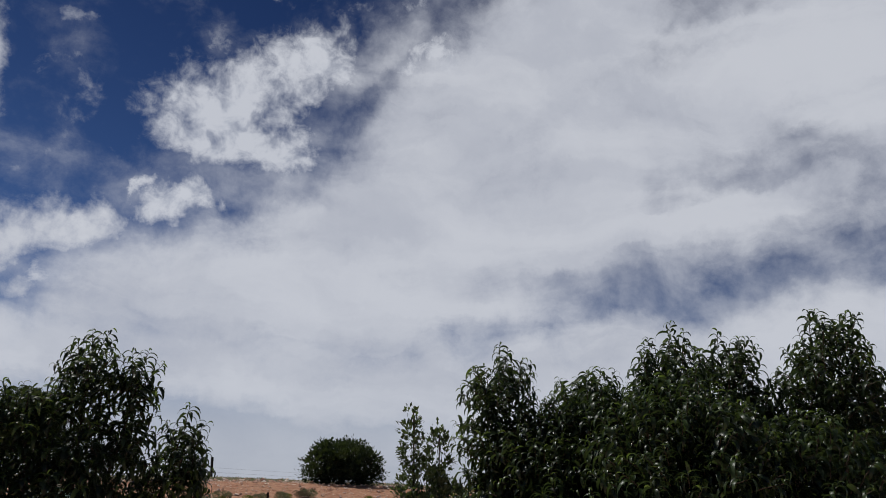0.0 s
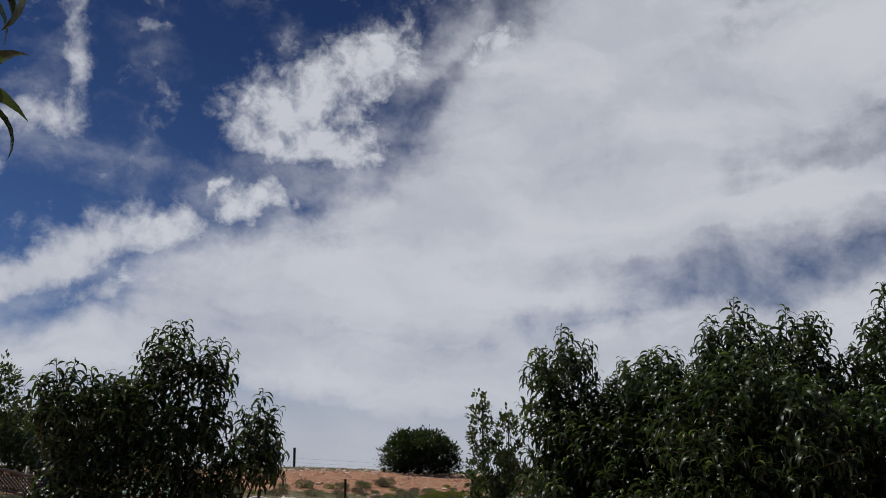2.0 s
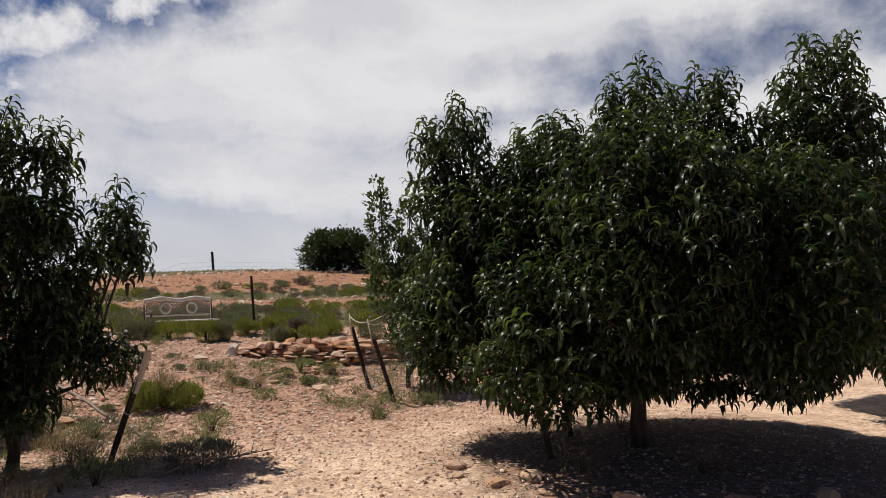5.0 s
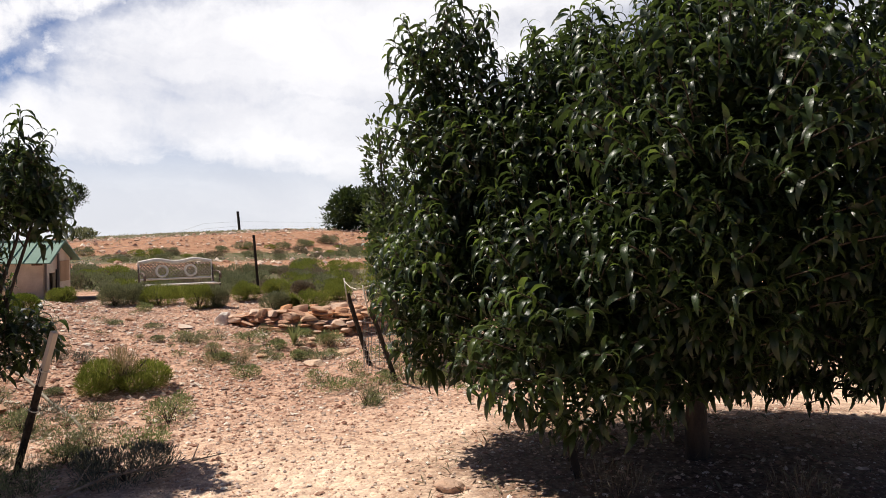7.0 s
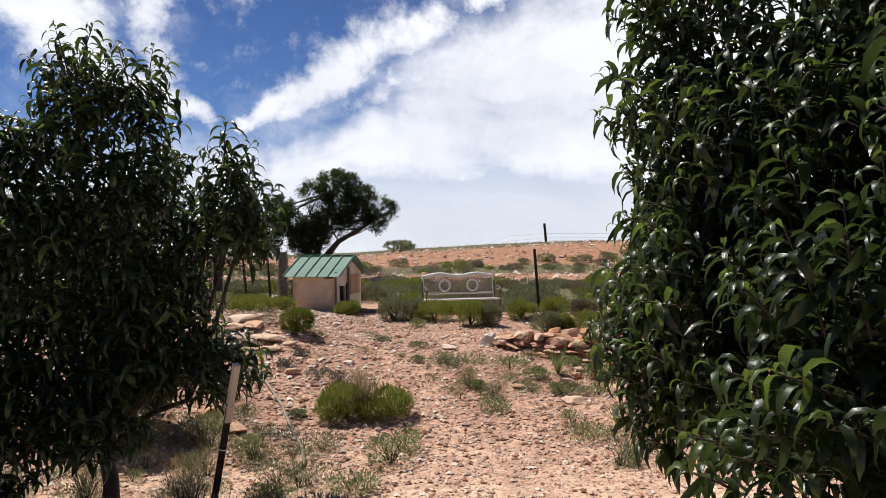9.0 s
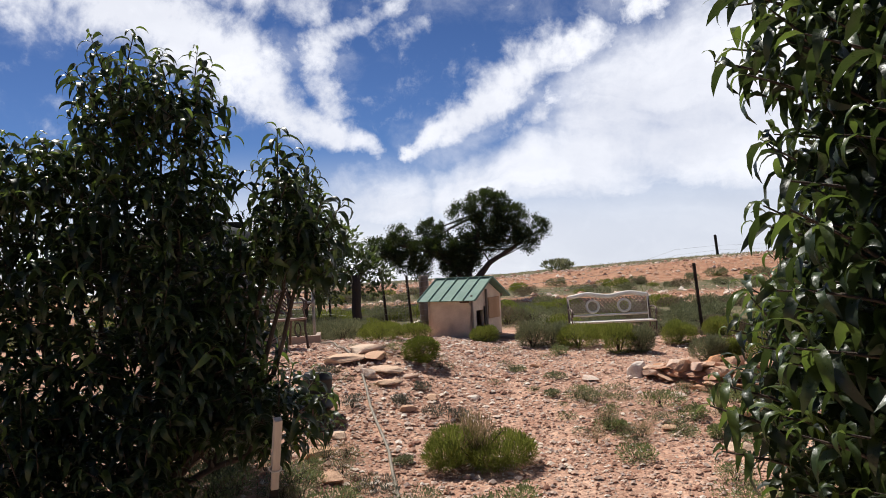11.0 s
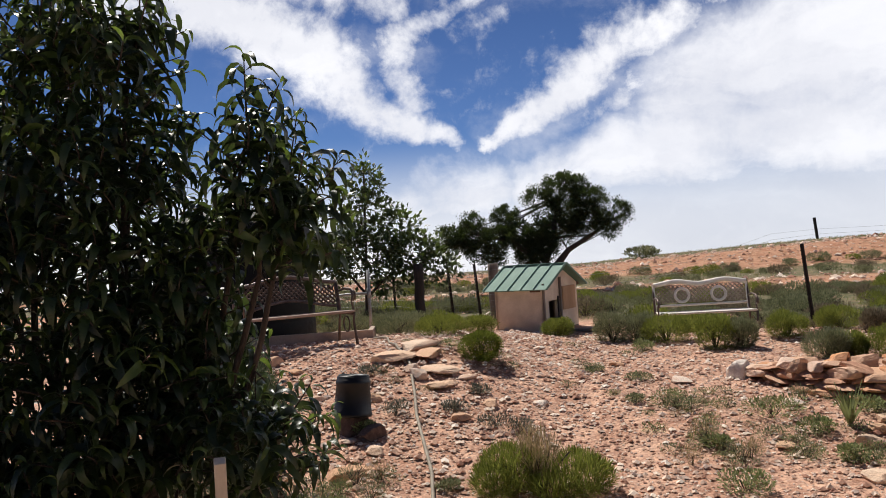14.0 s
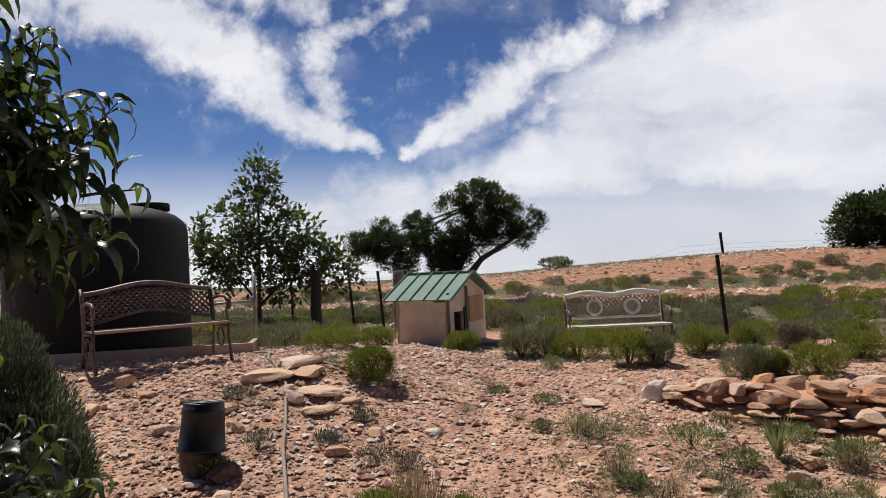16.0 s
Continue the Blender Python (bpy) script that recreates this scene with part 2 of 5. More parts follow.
def stone_material(name, tones):
    def build(n, bsdf, out):
        rnd = n.add("ShaderNodeObjectInfo").outputs["Random"]
        co = n.add("ShaderNodeTexCoord").outputs["Object"]
        big, fine = n.tex(co, 2.2, 4.0), n.tex(co, 14.0, 6.0, 0.65)
        r = n.add("ShaderNodeValToRGB", {0: rnd})
        e = r.color_ramp.elements
        e[0].position, e[0].color = 0.0, rgb(*tones[0])
        e[1].position, e[1].color = 1.0, rgb(*tones[-1])
        for k, c in enumerate(tones[1:-1]):
            e.new((k + 1) / (len(tones) - 1)).color = rgb(*c)
        col = n.mix(n.ramp(big, 0.4, 0.65, 0.0, 0.45), r.outputs[0], rgb(0.66, 0.41, 0.28))
        col = n.mix(0.6, col, n.mix(fine, rgb(0.45, 0.42, 0.4), rgb(1.45, 1.42, 1.4)), "MULTIPLY")
        setin(n, bsdf, base=col, rough=0.92, spec=0.15, normal=bumped(n, fine, 0.7, 0.02))
    return material(name, build)


STONE = stone_material("sandstone", [(0.38, 0.16, 0.085), (0.68, 0.52, 0.42), (0.60, 0.30, 0.15), (0.52, 0.26, 0.14), (0.58, 0.38, 0.26), (0.40, 0.22, 0.15), (0.56, 0.28, 0.14), (0.66, 0.57, 0.49)])
PALE_STONE = stone_material("pale_sandstone", [(0.62, 0.40, 0.25), (0.68, 0.55, 0.44), (0.56, 0.33, 0.20), (0.74, 0.66, 0.58), (0.50, 0.34, 0.25)])
STEEL_POST = plain("dark_post_paint", (0.012, 0.011, 0.010), (0.05, 0.035, 0.028), 12, 0.6, 0.3, 0.3, 0.002)
WEATHERED = plain("weathered_wood", (0.13, 0.10, 0.08), (0.27, 0.22, 0.18), 6, 0.85, 0, 0.5, 0.004, (1, 1, 0.12))
TANK_PLASTIC = plain("black_tank_plastic", (0.003, 0.0031, 0.0034), (0.007, 0.0073, 0.008), 1.5, 0.62, 0, 0.15, 0.004, spec=0.2)
ROOF_GREEN = plain("green_roof_metal", (0.10, 0.19, 0.15), (0.155, 0.255, 0.205), 3, 0.75, 0.0, 0.15, 0.003)
STUCCO = plain("tan_stucco", (0.60, 0.475, 0.35), (0.78, 0.65, 0.50), 6, 0.9, 0, 0.5, 0.004)
BENCH_METAL = plain("cream_bench_metal", (0.68, 0.61, 0.53), (0.85, 0.80, 0.72), 9, 0.55, 0.1, 0.3, 0.002)
BENCH_BROWN = plain("bronze_bench_metal", (0.07, 0.045, 0.035), (0.16, 0.11, 0.09), 9, 0.5, 0.4, 0.3, 0.002)


def smooth(v, lo, hi):
    t = min(1.0, max(0.0, (v - lo) / (hi - lo)))
    return t * t * (3 - 2 * t)


def height(x, y):
    """Height of the ground: a slope with a mound by the tank, a hollow behind the first bushes, terraces and a ridge."""
    ys = (-60, -12, -6, -3, 0, 2, 4, 7, 10, 17, 22, 28, 33, 45, 120, 900, 4000)
    rise = float(np.interp(x, (-60, -12, 0, 4, 13, 30, 90), (1.55, 1.7, 1.92, 2.15, 2.5, 2.6, 2.7)))
    zs = (1.0, 1.15, 1.15, 1.1, 0.98, 1.08, 1.30, 1.44, 1.40, 1.22, 1.36, 1.42, rise - 0.1, rise, rise - 1.2, -20.0, -90.0)
    z = float(np.interp(y + 0.08 * x * (y > 10), ys, zs))
    left = float(np.interp(y, (-3, 0, 1.2, 2, 3, 4, 5.5, 7, 10, 17), (0, 0.02, 0.1, 0.2, 0.26, 0.36, 0.26, 0.06, 0, 0)))
    z += left * smooth(x, 0.8, -1.0)
    z -= 0.26 * smooth(x, 0.9, 1.6) * smooth(y, 6.4, 7.5) * smooth(y, 15, 10)
    z += 0.16 * math.exp(-((x - 3.2) / 2.0) ** 2 - ((y + 3.6) / 2.0) ** 2)
    return z


def ground_z(x, y):
    r = math.hypot(x, y)
    z = height(x, y)
    if r < 60:
        z += 0.035 * noise.noise((x * 0.9, y * 0.9, 0)) + 0.014 * noise.noise((x * 4.1, y * 4.1, 3))
    else:
        z += 0.5 * noise.noise((x * 0.02, y * 0.02, 7)) * min(1, (r - 60) / 60)
    return z


def mesh_of(name, verts, faces, mat, smooth=True):
    me = bpy.data.meshes.new(name)
    me.from_pydata(verts, [], faces)
    if smooth:
        me.polygons.foreach_set("use_smooth", [True] * len(me.polygons))
    me.materials.append(mat)
    me.update()
    return me


def ground_material():
    def build(n, bsdf, out):
        co = n.add("ShaderNodeTexCoord").outputs["Object"]
        sep = n.add("ShaderNodeSeparateXYZ", {0: co})
        x, y = sep.outputs[0], sep.outputs[1]
        big = n.tex(co, 0.45, 4.0)
        mid = n.tex(co, 3.0, 5.0, 0.6)
        fine = n.tex(co, 28.0, 5.0, 0.7)
        vor = n.add("ShaderNodeTexVoronoi", {"Vector": co, "Scale": 22.0, "Randomness": 1.0})
        vor2 = n.add("ShaderNodeTexVoronoi", {"Vector": co, "Scale": 55.0, "Randomness": 1.0})
        pinkish = n.mix(n.ramp(mid, 0.3, 0.7), rgb(0.34, 0.185, 0.125), rgb(0.54, 0.345, 0.25))
        sandy = n.mix(n.ramp(mid, 0.3, 0.7), rgb(0.54, 0.38, 0.275), rgb(0.71, 0.545, 0.42))
        yw = n.math("ADD", y, n.math("MULTIPLY", big, 3.0))
        near = n.ramp(yw, 2.5, -1.0)
        col = n.mix(near, pinkish, sandy)
        # darker soil and litter in the basins round the trunks;
        # the first, wide one also paints the broad tree's cast shadow deeper
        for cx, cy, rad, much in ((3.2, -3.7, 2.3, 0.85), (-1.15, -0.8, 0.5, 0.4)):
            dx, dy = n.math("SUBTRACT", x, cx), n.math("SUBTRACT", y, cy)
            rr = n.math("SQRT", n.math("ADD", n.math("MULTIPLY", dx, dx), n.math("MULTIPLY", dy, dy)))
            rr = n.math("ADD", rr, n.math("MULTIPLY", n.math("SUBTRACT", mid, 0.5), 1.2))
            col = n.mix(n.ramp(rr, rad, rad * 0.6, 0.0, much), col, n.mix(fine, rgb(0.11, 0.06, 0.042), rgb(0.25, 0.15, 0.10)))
        chips = n.mix(n.add("ShaderNodeSeparateColor", {0: vor.outputs[1]}).outputs[0], rgb(0.6, 0.5, 0.5), rgb(1.35, 1.3, 1.25))
        col = n.mix(0.55, col, chips, "MULTIPLY")
        chips2 = n.mix(n.add("ShaderNodeSeparateColor", {0: vor2.outputs[1]}).outputs[1], rgb(0.6, 0.55, 0.52), rgb(1.4, 1.4, 1.38))
        col = n.mix(0.5, col, chips2, "MULTIPLY")
        col = n.mix(n.ramp(fine, 0.42, 0.75, 0.0, 0.35), col, rgb(0.62, 0.48, 0.38))
        # far terraces: red banks, dry green flats
        yy = n.math("ADD", n.math("ADD", y, n.math("MULTIPLY", x, 0.08)), n.math("MULTIPLY", mid, 2.0))
        far = n.ramp(yy, 9.0, 12.0)
        green = n.mix(n.ramp(mid, 0.35, 0.6), rgb(0.065, 0.075, 0.032), rgb(0.17, 0.135, 0.08))
        red = n.mix(n.ramp(mid, 0.3, 0.7), rgb(0.32, 0.145, 0.085), rgb(0.46, 0.26, 0.165))
        bank1 = n.math("MULTIPLY", n.ramp(yy, 17.0, 18.5), n.ramp(yy, 24.0, 22.0))
        bank2 = n.math("MULTIPLY", n.ramp(yy, 28.5, 30.0), n.ramp(yy, 38.0, 34.5))
        fcol = n.mix(n.math("MAXIMUM", bank1, bank2), green, red)
        speck = n.tex(co, 9.0, 6.0, 0.7)
        fcol = n.mix(n.ramp(speck, 0.52, 0.66, 0.0, 0.65), fcol, rgb(0.13, 0.12, 0.06))
        fcol = n.mix(n.ramp(speck, 0.42, 0.30, 0.0, 0.5), fcol, rgb(0.58, 0.46, 0.36))
        col = n.mix(far, col, fcol)
        h = n.math("ADD", n.math("MULTIPLY", vor.outputs[0], -0.6), n.math("ADD", n.math("MULTIPLY", vor2.outputs[0], -0.3), n.math("MULTIPLY", fine, 0.5)))
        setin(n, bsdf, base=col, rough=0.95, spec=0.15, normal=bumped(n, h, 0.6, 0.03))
    return material("red_gravel_soil", build)


GROUND = ground_material()


def axis(lo, hi, step, far, grow=1.18):
    a = list(np.arange(lo, hi + 1e-6, step))
    s, v = step, hi
    while v < far:
        s *= grow
        v += s
        a.append(v)
    s, v = step, lo
    while v > -far:
        s *= grow
        v -= s
        a.insert(0, v)
    return a


def build_ground():
    xs, ys = axis(-8, 9, 0.11, 3500), axis(-9, 14, 0.11, 3500, 1.12)
    verts = [(x, y, ground_z(x, y)) for y in ys for x in xs]
    w = len(xs)
    faces = [(j * w + i, j * w + i + 1, (j + 1) * w + i + 1, (j + 1) * w + i) for j in range(len(ys) - 1) for i in range(w - 1)]
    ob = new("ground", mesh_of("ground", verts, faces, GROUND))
    tagged(ob, "red sandy gravel ground rising to terraced banks", "ground", kind="structure")


build_ground()


# ---- helpers for things ----
def thing(name, place, label, category, group="", turn=0.0, kind=""):
    ob = new(name)
    ob.empty_display_size = 0.1
    ob.matrix_basis = pose(*place, 0, 0, turn)
    return tagged(ob, label, category, group, kind)


def part(name, bm, mat, parent, label="", smooth=False, kind=""):
    """Links a bmesh (or a ready mesh) as one mesh object under its thing."""
    if isinstance(bm, bmesh.types.BMesh):
        me = bpy.data.meshes.new(name)
        bm.to_mesh(me)
        bm.free()
        me.materials.append(mat)
        if smooth:
            me.polygons.foreach_set("use_smooth", [True] * len(me.polygons))
    else:
        me = bm
    ob = new(name, me)
    ob.parent = parent
    return tagged(ob, label, kind=kind)


def box(bm, sx, sy, sz, at=(0, 0, 0), turn=None, bevel=0.0):
    m = Matrix.Translation(at) @ (turn.to_4x4() if turn else Matrix.Identity(4)) @ Matrix.Diagonal((sx, sy, sz, 1))
    made = bmesh.ops.create_cube(bm, size=1.0, matrix=m)["verts"]
    if bevel:
        edges = {e for v in made for e in v.link_edges}
        bmesh.ops.bevel(bm, geom=list(edges), offset=bevel, segments=2, affect="EDGES", profile=0.6)


def boxed(sx, sy, sz, at=(0, 0, 0), turn=None, bevel=0.0):
    bm = bmesh.new()
    box(bm, sx, sy, sz, at, turn, bevel)
    return bm


def tube_data(path, radii, sides=7, verts=None, faces=None, cap=True):
    """A tapered tube along a path of points, added to lists of verts and faces."""
    verts = [] if verts is None else verts
    faces = [] if faces is None else faces
    base = len(verts)
    path = [Vector(p) for p in path]
    n = len(path)
    ref = None
    for i, p in enumerate(path):
        d = (path[min(i + 1, n - 1)] - path[max(i - 1, 0)]).normalized()
        if ref is None:
            ref = Vector((1, 0, 0)) if abs(d.x) < 0.8 else Vector((0, 1, 0))
        a = d.cross(ref).normalized()
        b = d.cross(a)
        ref = b.cross(d) if b.cross(d).length > 0.1 else ref
        ref = -ref if ref.dot(a.cross(d)) < -2 else ref
        ref = (a.cross(d)).normalized()
        for k in range(sides):
            t = 2 * math.pi * k / sides
            verts.append(tuple(p + (a * math.cos(t) + b * math.sin(t)) * radii[i]))
    for i in range(n - 1):
        for k in range(sides):
            k2 = (k + 1) % sides
            faces.append((base + i * sides + k, base + i * sides + k2, base + (i + 1) * sides + k2, base + (i + 1) * sides + k))
    if cap:
        faces.append(tuple(base + k for k in reversed(range(sides))))
        faces.append(tuple(base + (n - 1) * sides + k for k in range(sides)))
    return verts, faces


def tube(name, path, radii, mat, parent, sides=7, label=""):
    if not hasattr(radii, "__len__"):
        radii = [radii] * len(path)
    v, f = tube_data(path, radii, sides)
    return part(name, mesh_of(name, v, f, mat), mat, parent, label)


# ---- leaves ----
def leaf_template(length, width, droop, fold=0.35, steps=4, twist=0.0, rise=0.25, early=1.0):
    """A lance-shaped leaf along +x, arching down: points and faces."""
    pts, faces = [], []
    x = z = 0.0
    ang = rise
    rows = []
    for i in range(steps + 1):
        s = i / steps
        w = width * 0.5 * math.sin(math.pi * min(1.0, (s * 0.94 + 0.03)) ** 0.85)
        if i in (0, steps):
            rows.append([len(pts)])
            pts.append((x, 0, z))
        else:
            rows.append([len(pts), len(pts) + 1, len(pts) + 2])
            tw = twist * s
            for side in (-1, 0, 1):
                yy = side * w
                zz = z + abs(side) * w * fold
                pts.append((x - math.sin(-ang) * 0, yy * math.cos(tw), zz + yy * math.sin(tw)))
        x += length / steps * math.cos(ang)
        z += length / steps * math.sin(ang)
        ang -= droop / steps * (early + (1 - early) * (i + 0.5) * 2 / steps)
    for a, b in zip(rows, rows[1:]):
        if len(a) == 1:
            faces += [(a[0], b[1], b[0]), (a[0], b[2], b[1])]
        elif len(b) == 1:
            faces += [(a[0], a[1], b[0]), (a[1], a[2], b[0])]
        else:
            faces += [(a[0], a[1], b[1], b[0]), (a[1], a[2], b[2], b[1])]
    return np.array(pts), faces


PEACH_LEAVES = [leaf_template(1.0, 0.20, d, 0.4, 5, w, r, 1.5) for d, w, r in ((2.1, 0.3, 0.45), (2.4, -0.4, 0.6), (2.7, 0.4, 0.65), (3.1, -0.3, 0.7), (2.3, 0.2, 0.3))]
INNER_LEAVES = [leaf_template(1.0, 0.24, d, 0.3, 3, w, 0.3) for d, w in ((1.6, 0.3), (2.3, -0.3), (2.8, 0.2))]
SMALL_LEAVES = [leaf_template(1.0, 0.6, d, 0.2, 2) for d in (0.4, 0.9)]
TUFTS = [leaf_template(1.0, 0.36, d, 0.2, 2) for d in (0.3, 0.8)]
STRAWS = [leaf_template(1.0, 0.035, d, 0.1, 2) for d in (0.2, 0.7, 1.2)]
THREADS = [leaf_template(1.0, 0.085, d, 0.1, 2) for d in (0.2, 0.6, 1.0)]
NEEDLES = [leaf_template(1.0, 0.16, d, 0.1, 2) for d in (0.2, 0.6)]


def leaves_mesh(name, spots, templates, mat, seed=1):
    """One mesh of many leaves. spots: rows of place (3), heading (3), size."""
    rng = np.random.default_rng(seed)
    S = np.array(spots, float)
    which = rng.integers(0, len(templates), len(S))
    V, F, base = [], [], 0
    for k, (tp, tf) in enumerate(templates):
        s = S[which == k]
        if not len(s):
            continue
        d = s[:, 3:6] / np.maximum(np.linalg.norm(s[:, 3:6], axis=1, keepdims=True), 1e-6)
        up = np.array([[0, 0, 1.0]]) + rng.normal(0, 0.35, (len(s), 3))
        y = np.cross(up, d)
        y /= np.maximum(np.linalg.norm(y, axis=1, keepdims=True), 1e-6)
        z = np.cross(d, y)
        size = s[:, 6:7]
        pts = s[:, None, :3] + (d[:, None, :] * tp[None, :, 0:1] + y[:, None, :] * tp[None, :, 1:2] + z[:, None, :] * tp[None, :, 2:3]) * size[:, None, :]
        V.append(pts.reshape(-1, 3))
        n = len(tp)
        offs = base + np.arange(len(s)) * n
        for q in tf:
            F.append((offs[:, None] + np.array(q)[None, :]))
        base += n * len(s)
    V = np.concatenate(V)
    faces = [tuple(r) for a in F for r in a.tolist()]
    return mesh_of(name, V.tolist(), faces, mat)


def lobes_sample(rng, lobes, count, shell=0.55):
    """Points in a crown made of ellipsoids, most of them near the outside, with the outward way at each."""
    vol = np.array([a * b * c for _, _, _, a, b, c in lobes]) ** 0.62
    pick = rng.choice(len(lobes), count, p=vol / vol.sum())
    L = np.array(lobes)[pick]
    d = rng.normal(size=(count, 3))
    d /= np.linalg.norm(d, axis=1, keepdims=True)
    r = rng.uniform(shell, 1.0, (count, 1)) ** 0.6
    p = L[:, :3] + d * r * L[:, 3:]
    return p, d


def crown_points(rng, lobes, spacing):
    """Evenly spread points on the outside of a crown made of ellipsoids, with the outward way at each."""
    L = np.array(lobes)
    p, d = lobes_sample(rng, lobes, 24000, 0.80)
    inside = np.zeros(len(p))
    for row in L:
        inside += (((p - row[:3]) / row[3:]) ** 2).sum(1) < 0.62
    taken, keep = {}, []
    for i in np.nonzero(inside < 1)[0]:
        c = tuple(np.floor(p[i] / spacing).astype(int))
        near = (taken.get((c[0] + a, c[1] + b, c[2] + e)) for a in (-1, 0, 1) for b in (-1, 0, 1) for e in (-1, 0, 1))
        if all(q is None or np.linalg.norm(p[q] - p[i]) > spacing for q in near):
            taken[c] = i
            keep.append(i)
    p, d = p[keep], d[keep]
    # lumps and hollows a hand or two across
    lump = np.array([noise.noise(Vector(q) * 3.3) for q in p])
    full = lump > -0.34
    return (p + d * (lump * 0.13)[:, None])[full], d[full]


def peach_tree(place, lobes, spacing, seed, label, trunk_r=0.06, fork=0.45, fill=3000, leaf=1.0, group="peach trees of the orchard"):
    """A peach tree: short trunk, limbs in a vase, long drooping leaves in tufts on upright shoots."""
    rng = np.random.default_rng(seed)
    tree = thing("peach_tree", place, label, "tree", group)
    v, f = [], []
    path = [(rng.normal(0, 0.012), rng.normal(0, 0.012), z) for z in np.linspace(-0.12, fork, 5)]
    tube_data(path, np.linspace(trunk_r * 1.35, trunk_r * 0.85, 5), 9, v, f)
    part("trunk", mesh_of("trunk", v, f, BARK), BARK, tree)
    ends = []
    for L in lobes:
        c = Vector(L[:3])
        a = Vector(path[-1])
        tip = c + Vector((0, 0, L[5] * 0.75))
        mid = a.lerp(tip, 0.45) + Vector(((c.x) * 0.25, (c.y) * 0.25, -0.05))
        pts = [a.lerp(mid, k / 3) + Vector(rng.normal(0, 0.015, 3)) for k in range(3)] + [mid.lerp(tip, k / 4) + Vector(rng.normal(0, 0.02, 3)) for k in range(5)]
        rad = np.linspace(trunk_r * 0.5, 0.006, len(pts))
        v, f = [], []
        tube_data(pts, rad, 6, v, f)
        for _ in range(7):
            k = rng.integers(2, len(pts))
            b = pts[k]
            o = Vector(rng.normal(size=3)).normalized()
            e = b + Vector((o.x * L[3], o.y * L[4], abs(o.z) * L[5] * 0.6)) * 0.6
            m2 = b.lerp(e, 0.5) + Vector((0, 0, 0.05))
            tube_data([b, m2, e], [rad[k] * 0.6, rad[k] * 0.4, 0.004], 5, v, f)
        part("limb", mesh_of("limb", v, f, BARK), BARK, tree)
    P, D = crown_points(rng, lobes, spacing)
    spots, young, tv, tf = [], [], [], []
    for p, d in zip(P, D):
        # long upright shoots on top of the crown, short outward ones at its sides
        top = max(0.0, d[2]) ** 1.5
        g = Vector((d[0] * (1 - 0.8 * top), d[1] * (1 - 0.8 * top), 0.30 + 0.9 * top)) + Vector(rng.normal(0, 0.12, 3))
        g.normalize()
        ln = rng.uniform(0.12, 0.20) + top * rng.uniform(0.04, 0.32)
        n = max(8, int(ln / 0.016))
        start = Vector(p) - g * ln * 0.55
        bend = Vector((d[0], d[1], 0)) * 0.03
        tube_data([start, start + g * ln * 0.5, start + g * ln + bend], [0.005, 0.004, 0.002], 4, tv, tf, False)
        side = g.orthogonal().normalized()
        long_leaf = leaf * rng.uniform(0.145, 0.20)
        fresh = rng.random() < 0.08
        for i in range(n):
            s = 0.1 + 0.9 * i / (n - 1)
            o = Matrix.Rotation(i * 2.4 + rng.uniform(-0.35, 0.35), 3, g) @ side
            h = o + g * (0.7 * s ** 5 - 0.05)
            h.z = max(h.z, -0.15)
            q = start + g * ln * s + bend * s * s
            row = (*q, *h, long_leaf * rng.uniform(0.8, 1.15) * (1.0 - 0.45 * max(0.0, s - 0.8) / 0.2))
            (young if fresh and s > 0.55 or s > 0.95 else spots).append(row)
    inner, _ = lobes_sample(rng, [(x, y, z, a * 0.78, b * 0.78, c * 0.80) for x, y, z, a, b, c in lobes], fill, 0.1)
    ways = rng.normal(0, 1, inner.shape) * np.array([1, 1, 0.4])
    inner = [(*p, *w, leaf * rng.uniform(0.13, 0.18)) for p, w in zip(inner, ways)]
    part("twig", mesh_of("twig", tv, tf, BARK), BARK, tree, kind="stuff")
    part("crown", leaves_mesh("crown", spots, PEACH_LEAVES, PEACH_LEAF, seed), PEACH_LEAF, tree, "dark green drooping peach leaves", kind="stuff")
    part("inner_leaves", leaves_mesh("inner_leaves", inner, INNER_LEAVES, PEACH_LEAF, seed + 20), PEACH_LEAF, tree, kind="stuff")
    part("new_growth", leaves_mesh("new_growth", young, PEACH_LEAVES, YOUNG_LEAF, seed + 50), YOUNG_LEAF, tree, "lighter yellow-green young leaves", kind="stuff")
    return tree


def at_ground(x, y, dz=0.0):
    return (x, y, ground_z(x, y) + dz)


